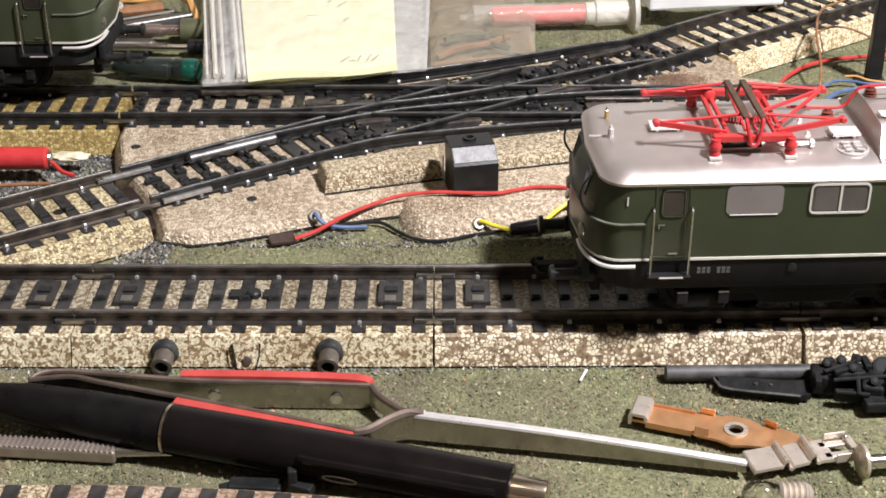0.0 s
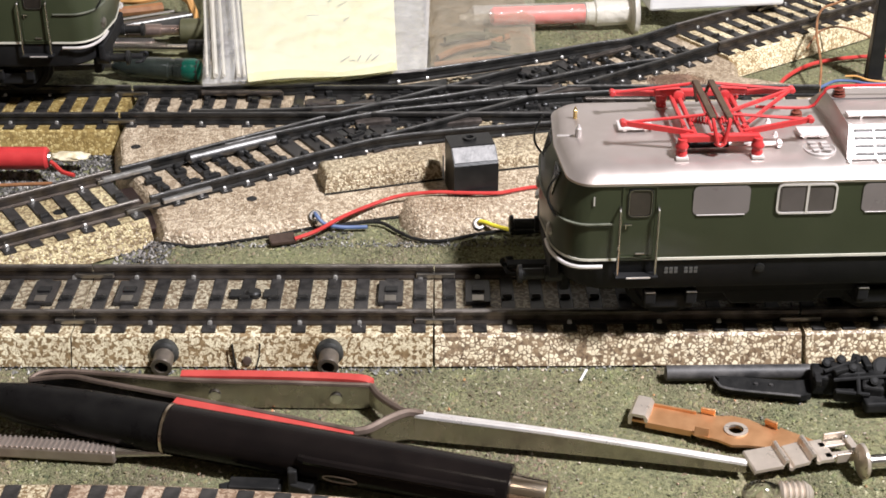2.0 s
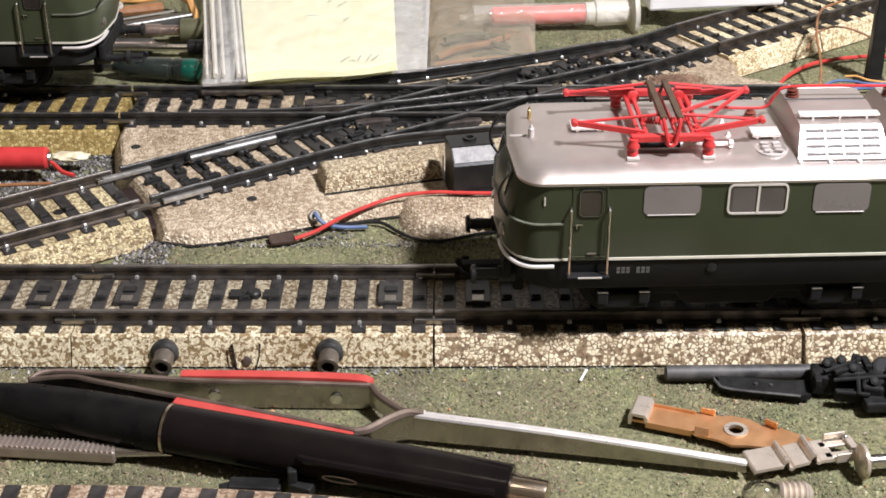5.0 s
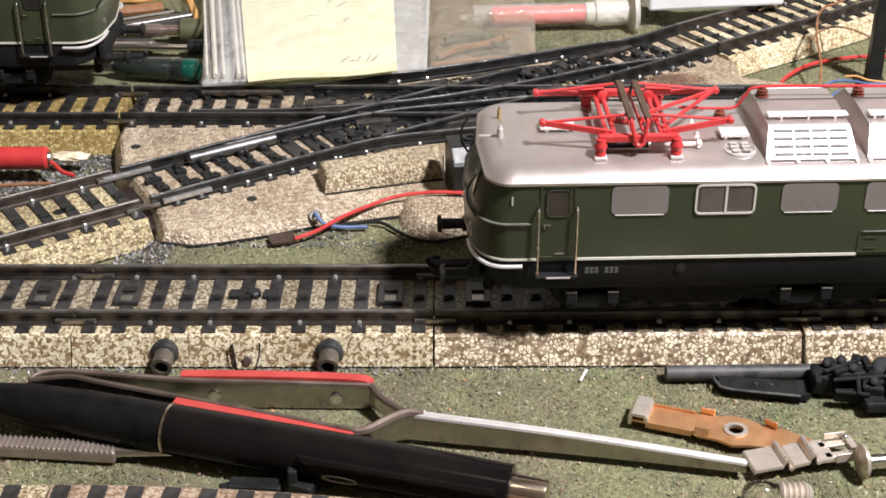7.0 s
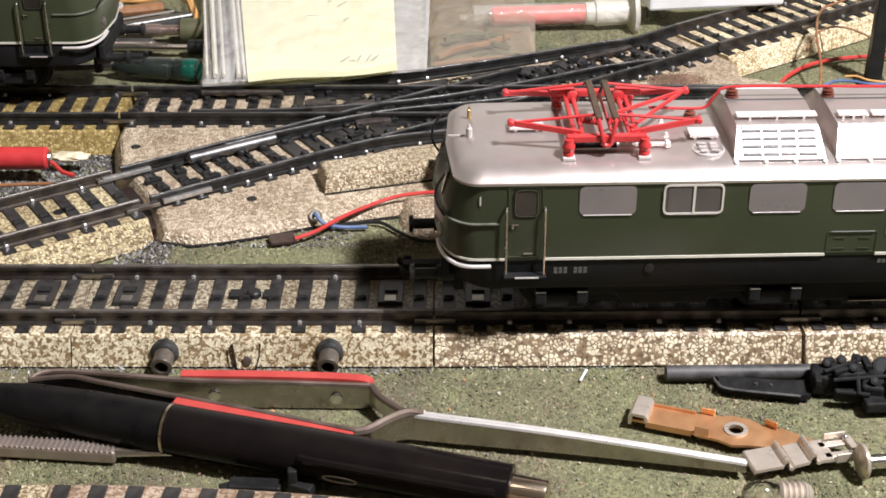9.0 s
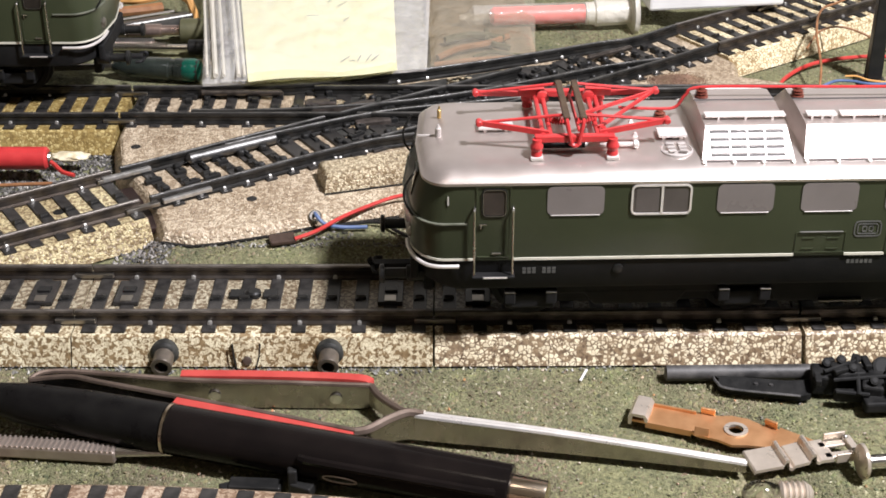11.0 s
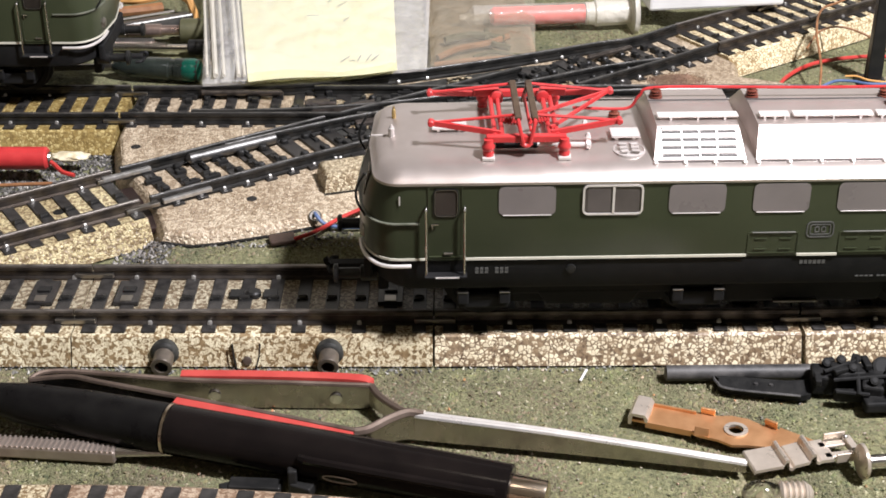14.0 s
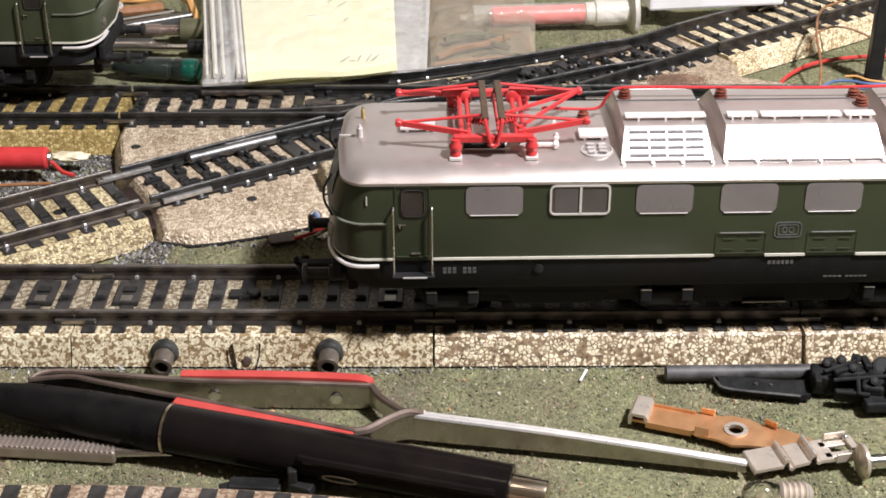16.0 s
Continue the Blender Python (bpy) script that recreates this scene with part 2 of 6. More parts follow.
def rounded(w, h, r, n=4):
    out = []
    for cx, cy, a0 in ((w / 2 - r, h / 2 - r, 0), (-w / 2 + r, h / 2 - r, 90), (-w / 2 + r, -h / 2 + r, 180), (w / 2 - r, -h / 2 + r, 270)):
        for k in range(n + 1):
            a = radians(a0 + 90 * k / n)
            out.append((cx + r * math.cos(a), cy + r * math.sin(a)))
    return out


def panel(bm, x, z, w, h, y, depth, r=0.8):
    """An upright plate with rounded corners that faces along y."""
    o = rounded(w, h, r)
    skin(bm, [ring(bm, [(x + a, y, z + b) for a, b in o]), ring(bm, [(x + a, y + depth, z + b) for a, b in o])])


def rim(bm, x, z, w, h, y, depth, t, r=0.8):
    """An upright rounded frame of width t that faces along y."""
    o, q = rounded(w, h, r), rounded(w - 2 * t, h - 2 * t, max(r - t, 0.15))
    a = ring(bm, [(x + p, y, z + s) for p, s in o])
    b = ring(bm, [(x + p, y, z + s) for p, s in q])
    c = ring(bm, [(x + p, y + depth, z + s) for p, s in o])
    d = ring(bm, [(x + p, y + depth, z + s) for p, s in q])
    n = len(o)
    for i in range(n):
        j = (i + 1) % n
        for e, f in ((a, b), (d, c), (c, a), (b, d)):
            bm.faces.new((e[i], e[j], f[j], f[i]))


# ---- room and board ----
def setting():
    bm = bmesh.new()
    bmesh.ops.create_grid(bm, x_segments=260, y_segments=260, size=645)
    for v in bm.verts:
        bank = max(0.0, min(1.0, (v.co.y - 9.0) / 9.0)) * max(min(1.0, max(0.0, (v.co.x + 66.0) / 8.0)), min(1.0, max(0.0, (v.co.y - 80.0) / 10.0))) * max(0.1, min(1.0, (74.0 - v.co.x) / 10.0))
        v.co.z = noise.noise(v.co * 0.03) * 0.25 + noise.noise(v.co * 0.2) * 0.15 - 0.3 + 3.3 * bank * bank * (3 - 2 * bank)
    tagged(part("ground", bm, GRASS, label="grey-green flocked grass mat of a model railway"), kind="structure", category="ground")
    # Unseen room shell; the north wall stands close so metal parts reflect it.
    for nm, c, s in (("wall_north", (0, 700, 400), (3400, 100, 2800)), ("wall_south", (0, -1600, 400), (3400, 100, 2800)),
                     ("wall_east", (1650, -450, 400), (100, 2200, 2800)), ("wall_west", (-1650, -450, 400), (100, 2200, 2800)),
                     ("ceiling", (0, -450, 1850), (3400, 2400, 100)), ("floor", (0, -450, -1050), (3400, 2400, 100))):
        bm = bmesh.new()
        box(bm, c, s)
        tagged(part(nm, bm, WALL, label="unseen cream room surface that bounces lamplight"), kind="structure", category="wall")

    board = thing("layout_table", "plain wooden layout board on four legs", "table", kind="structure")
    bm = bmesh.new()
    box(bm, (0, 0, -13), (1288, 1288, 22), bevel=2)
    part("board", bm, CARD, board)
    for x in (-590, 590):
        for y in (-590, 590):
            bm = bmesh.new()
            box(bm, (x, y, -512), (50, 50, 976), bevel=2)
            part("leg", bm, CARD, board)


setting()


# ---- tracks ----
PITCH = 5.83
BED = [(-16.2, 0), (-15.9, 0), (-13.6, 5.3), (-13.0, 5.6), (13.0, 5.6), (13.6, 5.3), (15.9, 0), (16.2, 0)]
RAIL_PROFILE = [(-1.25, 5.7), (1.25, 5.7), (1.25, 6.1), (0.45, 6.3), (0.45, 7.5), (0.72, 7.7), (0.72, 8.35), (0.5, 8.5), (-0.5, 8.5), (-0.72, 8.35), (-0.72, 7.7), (-0.45, 7.5), (-0.45, 6.3), (-1.25, 6.1)]
GAUGE = 8.8


def mesh_of(build, material):
    bm = bmesh.new()
    build(bm)
    bmesh.ops.scale(bm, vec=(MM, MM, MM), verts=bm.verts)
    bmesh.ops.recalc_face_normals(bm, faces=bm.faces)
    me = bpy.data.meshes.new("piece")
    bm.to_mesh(me)
    bm.free()
    me.materials.append(material)
    return me


SLEEPER_ME = mesh_of(lambda bm: box(bm, (0, 0, 5.75), (2.7, 25.4, 0.55), bevel=0.12), SLEEPER)
SLEEPER_SHORT_ME = mesh_of(lambda bm: box(bm, (0, 0, 5.75), (2.7, 22.6, 0.55), bevel=0.12), SLEEPER)


def stud_shape(bm):
    box(bm, (-0.95, -0.2, 6.2), (0.5, 2.0, 0.5), bevel=0.1)
    lathe(bm, (-1.0, -0.2, 6.2), (1, 0, 0), [(0, 0.6), (1.6, 0.6), (1.9, 0.3)], 8)


STUD_ME = mesh_of(stud_shape, RAIL_OLD)
SLOT_ME = mesh_of(lambda bm: box(bm, (0, -0.2, 6.03), (2.5, 2.3, 0.06)), BLACK)
CLIP_ME = mesh_of(lambda bm: box(bm, (0, 0.1, 6.3), (1.05, 1.1, 0.8), bevel=0.2, taper=(0.75, 0.5)), RAIL_BRIGHT)
JOINER_ME = mesh_of(lambda bm: box(bm, (0, 0, 6.6), (8.0, 1.5, 1.0), bevel=0.2), STEEL_DULL)


def along(path, s):
    for (x0, y0), (x1, y1) in zip(path, path[1:]):
        ln = math.hypot(x1 - x0, y1 - y0)
        if s <= ln or (x1, y1) == path[-1]:
            f = s / ln
            return x0 + (x1 - x0) * f, y0 + (y1 - y0) * f, math.degrees(math.atan2(y1 - y0, x1 - x0))
        s -= ln


def side_path(path, d):
    out = []
    for i, (x, y) in enumerate(path):
        x0, y0 = path[max(i - 1, 0)]
        x1, y1 = path[min(i + 1, len(path) - 1)]
        ln = math.hypot(x1 - x0, y1 - y0)
        out.append((x - (y1 - y0) / ln * d, y + (x1 - x0) / ln * d))
    return out


def shiny_clip(k):
    return (k * 7919) % 5 not in (1, 3, 4)


def track_section(label, path, bed_material, first=2.95, rails=RAIL, joiner=True, clips=True, wide=0.0, crown=None):
    """A pressed-tin track piece along a path, with its rails, sleepers, studs and clips."""
    t = thing("track_section", label, "model track", "tin track sections")
    bm = bmesh.new()
    extrude_along(bm, path, [(s_ + math.copysign(wide, s_), z_) for s_, z_ in BED])
    part("bed", bm, bed_material, t, "pressed tin ballast bed printed in brown and cream")
    if crown:
        bm = bmesh.new()
        extrude_along(bm, path, [(-8.2, 5.55), (8.2, 5.55), (8.2, 5.62), (-8.2, 5.62)])
        part("bed_crown", bm, crown, t, "darker ballast print between the rails")
    for d in (-GAUGE, GAUGE):
        bm = bmesh.new()
        extrude_along(bm, side_path(path, d), RAIL_PROFILE)
        rl_ = part("rail", bm, rails, t)
        bm = bmesh.new()
        extrude_along(bm, side_path(path, d), [(-0.34, 8.49), (0.34, 8.49), (0.28, 8.56), (-0.28, 8.56)])
        part("running_edge", bm, RAIL_HEAD, rl_, "polished running edge")
    total = sum(math.hypot(b[0] - a[0], b[1] - a[1]) for a, b in zip(path, path[1:]))
    s, k = first, 0
    while s < total:
        x, y, a = along(path, s)
        m = at(x, y, 0, 0, 0, a)
        share("sleeper", SLEEPER_ME, t, m @ Matrix.Diagonal((1, 1 + wide / 12.7, 1, 1)))
        share("stud", STUD_ME, t, m)
        share("slot", SLOT_ME, t, m)
        if clips:
            for d in (-GAUGE - 1.1, GAUGE - 1.1):
                if shiny_clip(k + int(d)):
                    share("clip", CLIP_ME, t, m @ at(0, d, 0))
        s += PITCH
        k += 1
    if joiner:
        x, y, a = along(path, total)
        for d in (-GAUGE - 0.6, GAUGE - 0.6):
            share("rail_joiner", JOINER_ME, t, at(x, y, 0, 0, 0, a) @ at(0.4, d, 0))
    return t


JOINT = 71.15       # where the main line bends a little away
BEND_NEAR, BEND_FAR = math.tan(radians(0.54)), math.tan(radians(2.6))


def main_y(x):
    """The main line's centre: straight, then two sections laid slightly askew."""
    return max(0.0, min(x, JOINT)) * BEND_NEAR + max(0.0, x - JOINT) * BEND_FAR


def straight(x0, x1, y=0.0):
    return [(x0, y), (x1, y)]


near_label = "straight tin track with black sleepers on the grass mat"
track_section("straight tin track with two feeder sockets in its bed", straight(-69.9, -0.15), BALLAST, crown=BALLAST_CROWN)
track_section(near_label, [(0.15, main_y(0.15)), (71.0, main_y(71.0))], BALLAST_CHIP, crown=BALLAST_CROWN)
track_section(near_label, [(71.3, main_y(71.3)), (141, main_y(141))], BALLAST_CHIP, crown=BALLAST_CROWN)
track_section(near_label, [(141.3, main_y(141.3)), (212, main_y(212))], BALLAST_CHIP, crown=BALLAST_CROWN)
track_section(near_label, straight(-141, -70.2), BALLAST, crown=BALLAST_CROWN)


# ---- electric locomotive ----
def plan_ring(z, length, width, cx=8.0, cy=10.5, bow=0.8, n=7):
    """A long body's outline at one height: straight sides, round corners, a bowed nose."""
    pts = []
    quarter = [(length - cx + cx * math.sin(math.pi / 2 * k / n), width - cy + cy * math.cos(math.pi / 2 * k / n)) for k in range(n + 1)]
    right = quarter + [(length + bow, 0)] + [(x, -y) for x, y in reversed(quarter)]
    pts = right + [(-x, -y) for x, y in right]
    return [(x, y, z) for x, y in pts]


def loft_body(bm, rows, cx=8.0, cy=10.5):
    skin(bm, [ring(bm, plan_ring(z, a, w, cx, min(cy, w - 0.5))) for z, a, w in rows])


def band(bm, z0, z1, length, width, x_from, x_to, t=0.25):
    """A raised line that runs round the nose between two stations, outside the body."""
    pts = [p for p in plan_ring(0, length, width, 6.5, 9.0)]
    outer = [p for p in plan_ring(0, length + t, width + t, 6.5, 9.0)]
    n = len(pts)
    for i in range(n):
        j = (i + 1) % n
        xs = (pts[i][0] + pts[j][0]) / 2
        if x_from <= xs <= x_to and abs(pts[i][0] - pts[j][0]) < 60:
            skin(bm, [ring(bm, [(pts[k][0], pts[k][1], z0), (outer[k][0], outer[k][1], z0), (outer[k][0], outer[k][1], z1), (pts[k][0], pts[k][1], z1)]) for k in (i, j)])


def flat_bar(bm, a, b, w, h):
    """A flat strip from a to b, w wide and h high."""
    a, b = Vector(a), Vector(b)
    d = (b - a).normalized()
    u = d.cross(Vector((0, 0, 1))).normalized() * w / 2
    v = u.cross(d).normalized() * h / 2
    skin(bm, [ring(bm, [p - u - v, p + u - v, p + u + v, p - u + v]) for p in (a, b)])


def pantograph(loco, cx):
    """A folded scissor pantograph: side beams on four insulators, cross shafts, long arms and two shoes."""
    bm = bmesh.new()
    box(bm, (cx, -11.3, 37.75), (14.6, 1.5, 1.3), bevel=0.2)
    p = part("pantograph", bm, RED, loco, "folded red pantograph")
    bm = bmesh.new()
    box(bm, (cx, 9.6, 37.75), (14.6, 1.5, 1.3), bevel=0.2)
    part("side_beam", bm, RED, p)
    for sx in (-1, 1):
        for dx in (4.3, 5.7):
            bm = bmesh.new()
            rod(bm, (cx + sx * dx, -11.0, 38.0), (cx + sx * dx, 9.4, 38.0), 0.48, 8)
            part("cross_shaft", bm, RED, p)
        bm = bmesh.new()
        box(bm, (cx + sx * 6.4, 7.6, 38.9), (5.0, 1.8, 1.5), bevel=0.25)
        part("drive_box", bm, RED, p)
        bm = bmesh.new()
        lathe(bm, (cx + sx * 4.4, 5.4, 38.3), (0, 1, 0), [(0, 0.7), (0.2, 1.25), (1.5, 1.25), (1.7, 0.7)], 12)
        part("crank", bm, RED, p, smooth=True)
        for sy, y in ((-1, -12.0), (1, 10.2)):
            bm = bmesh.new()
            x = cx + sx * 6.9
            lathe(bm, (x, y, 34.7), (0, 0, 1), [(0, 1.0), (0.6, 1.05), (1.0, 0.9), (1.5, 1.2), (2.0, 1.2), (2.5, 0.85), (3.2, 0.85)], 12)
            part("insulator", bm, RED, p, smooth=True)
            bm = bmesh.new()
            box(bm, (x, y - 0.2, 34.45), (2.3, 2.2, 0.6), bevel=0.12)
            part("foot_plate", bm, SILVER_PALE, p)
        for sy, hinge, tip_y in ((-1, -10.2, -8.0), (1, 8.0, 5.9)):
            tip = Vector((cx + sx * 17.2, tip_y, 39.5))
            bm = bmesh.new()
            flat_bar(bm, (cx + sx * 4.6, hinge, 38.2), tip, 0.6, 1.0)
            lathe(bm, tip + Vector((0, -0.8, 0)), (0, 1, 0), [(0, 0.45), (0.15, 0.62), (1.5, 0.62), (1.65, 0.45)], 10)
            part("lower_arm", bm, RED, p)
            bm = bmesh.new()
            rod(bm, tip, (cx + sx * 1.2, tip_y * 1.05, 41.1), 0.3, 7)
            part("upper_arm", bm, RED, p)
    for end in ((4.6, -8.8, 38.6), (2.6, -4.0, 39.4)):
        bm = bmesh.new()
        flat_bar(bm, (cx + 16.8, 5.6, 39.6), (cx + end[0], end[1], end[2]), 0.5, 0.6)
        part("diagonal_brace", bm, RED, p)
    for sx in (-1, 1):
        bm = bmesh.new()
        box(bm, (cx + sx * 1.5, -2.6, 41.5), (1.25, 17.4, 0.75), bevel=0.18)
        part("contact_strip", bm, SHOE, p, "dark brown contact strip")
        for sy, y0 in ((-1, -11.0), (1, 5.8)):
            bm = bmesh.new()
            tube(bm, [(cx + sx * 1.5, y0, 41.4), (cx + sx * 1.45, y0 + sy * 0.7, 40.8), (cx + sx * 1.0, y0 + sy * 1.3, 38.8), (cx + sx * 0.55, y0 + sy * 1.4, 36.9)], 0.36, 7)
            part("horn", bm, RED if sy < 0 else SHOE, p, smooth=True)
        bm = bmesh.new()
        tube(bm, [(cx + sx * (0.9 + k * 0.09), -6.0 + 0.6 * math.cos(k * math.pi / 3) + k * 0.03, 38.6 + 0.6 * math.sin(k * math.pi / 3)) for k in range(45)], 0.22, 5, 1)
        part("spring", bm, RED, p)
        bm = bmesh.new()
        rod(bm, (cx + sx * 1.0, -9.4, 38.3), (cx + sx * 0.7, 6.0, 38.9), 0.3, 7)
        part("pull_rod", bm, RED, p)
    bm = bmesh.new()
    tube(bm, [(cx - 1.0, -12.2, 37.2), (cx, -12.5, 36.7), (cx + 1.0, -12.2, 37.2)], 0.4, 7)
    part("horn_bridge", bm, RED, p, smooth=True)
    bm = bmesh.new()
    rod(bm, (cx + 2.2, -9.2, 35.4), (cx + 11.8, -9.2, 35.4), 0.42, 8)
    lathe(bm, (cx + 11.0, -9.2, 35.4), (1, 0, 0), [(0, 0.45), (0.2, 0.85), (0.8, 0.85), (1.1, 0.5)], 10)
    part("air_pipe", bm, SILVER_PALE, p)
    bm = bmesh.new()
    rod(bm, (cx - 5.4, -9.2, 35.4), (cx + 2.2, -9.2, 35.4), 0.62, 8)
    part("cylinder", bm, FRAME_BLACK, p, smooth=True)
    for y in (1.5, -4.4):
        bm = bmesh.new()
        box(bm, (cx + 12.1, y, 35.0), (1.3, 0.8, 1.1), bevel=0.15, taper=(0.35, 0.6))
        part("bracket", bm, SILVER_PALE, p)
    return p


def roof_housing(loco, x0, x1, louvres):
    """A roof box with sloping sides, a panel or louvres on each, running boards and base bolts."""
    c, w = (x0 + x1) / 2, x1 - x0
    bm = bmesh.new()
    rings = []
    for x in (x0, x1):
        dx = 0.9 if x == x0 else -0.9
        prof = [(-14.0, 33.2, 0), (-13.9, 34.2, 0), (-9.9, 38.6, dx), (-9.3, 38.95, dx), (0, 39.35, dx), (7.2, 38.95, dx), (7.8, 38.6, dx), (13.0, 34.2, 0), (13.1, 33.2, 0)]
        rings.append(ring(bm, [(x + d, y, z) for y, z, d in prof]))
    skin(bm, rings)
    h = part("roof_housing", bm, SILVER, loco, "silver roof housing with sloping sides")
    bm = bmesh.new()
    box(bm, (c, 1.4, 39.38), (w - 1.6, 0.3, 0.12))
    part("top_seam", bm, SLOT_GREY, h)
    for s, y0, z0, y1, z1 in ((-1, 13.9, 34.2, 9.9, 38.6), (1, 13.0, 34.2, 7.8, 38.6)):
        a = math.degrees(math.atan2(z1 - z0, y0 - y1))
        # Paler than the roof's silver: lamp glare on the slope put into the colour.
        bm = bmesh.new()
        box(bm, (c, s * ((y0 + y1) / 2 + 0.02), (z0 + z1) / 2 + 0.05), (w - 2.2, math.hypot(y0 - y1, z1 - z0) - 0.3, 0.3), rx=-s * a, bevel=0.1)
        part("louvre_panel" if louvres else "cover_panel", bm, SILVER_PALE, h)
        if louvres:
            for k in range(4):
                f = (k + 0.45) / 4.0
                y, z = s * (y0 + (y1 - y0) * f + 0.1), z0 + (z1 - z0) * f + 0.14
                # Grey bars painted for the shade between the slats.
                bm = bmesh.new()
                box(bm, (c, y, z), (w - 3.2, 0.42, 0.24), rx=-s * a)
                part("slot", bm, SLOT_GREY, h)
                bm = bmesh.new()
                box(bm, (c, y - s * 0.42, z + 0.5), (w - 3.4, 0.72, 0.34), rx=-s * a - s * 6, bevel=0.08)
                part("slat", bm, SILVER_MATT, h)
                for j in (-1, 0, 1):
                    bm = bmesh.new()
                    box(bm, (c + j * (w - 4) / 4, y + s * 0.05, z + 0.1), (0.26, 0.6, 0.26), rx=-s * a)
                    part("slat_clip", bm, SILVER_PALE, h)
        # Grey strip painted for the shadow line at the housing's foot.
        bm = bmesh.new()
        box(bm, (c, s * (y0 + 0.18), 33.75), (w - 0.4, 0.22, 0.75), bevel=0.05)
        part("base_strip", bm, PANE_GREY, h)
        n = 3 if louvres else 5
        for k in range(n + 1):
            bm = bmesh.new()
            lathe(bm, (x0 + 0.3 + (w - 0.6) * k / n, s * (y0 + 0.2), 33.55), (0, s * 0.75, 0.66), [(0, 0.5), (0.55, 0.5), (0.9, 0.25)], 8)
            part("bolt", bm, SILVER_PALE, h)
    spans = [(x0 + 1.3, x1 - 0.6)] if louvres else [(x0 + 1.5, x0 + 7.1), (x0 + 7.7, x1 - 6.8), (x1 - 6.2, x1 - 0.6)]
    for a0, a1 in spans:
        bm = bmesh.new()
        box(bm, ((a0 + a1) / 2, -6.3, 39.75), (a1 - a0, 2.2, 0.35), bevel=0.12)
        for k in range(3):
            box(bm, (a0 + (a1 - a0) * (k + 0.5) / 3, -7.2, 39.4), (0.4, 0.5, 0.7))
        part("running_board", bm, SILVER_PALE, h)
    return h


def text_mark(words, size, mat, parent, m, name="lettering"):
    cu = bpy.data.curves.new(name, "FONT")
    cu.body, cu.size, cu.extrude, cu.align_x, cu.align_y = words, size * MM, 0.04 * MM, "CENTER", "CENTER"
    tmp = bpy.data.objects.new(name, cu)
    scene.collection.objects.link(tmp)
    me = bpy.data.meshes.new_from_object(tmp.evaluated_get(bpy.context.evaluated_depsgraph_get()))
    bpy.data.objects.remove(tmp)
    me.materials.clear()
    me.materials.append(mat)
    return share(name, me, parent, m)


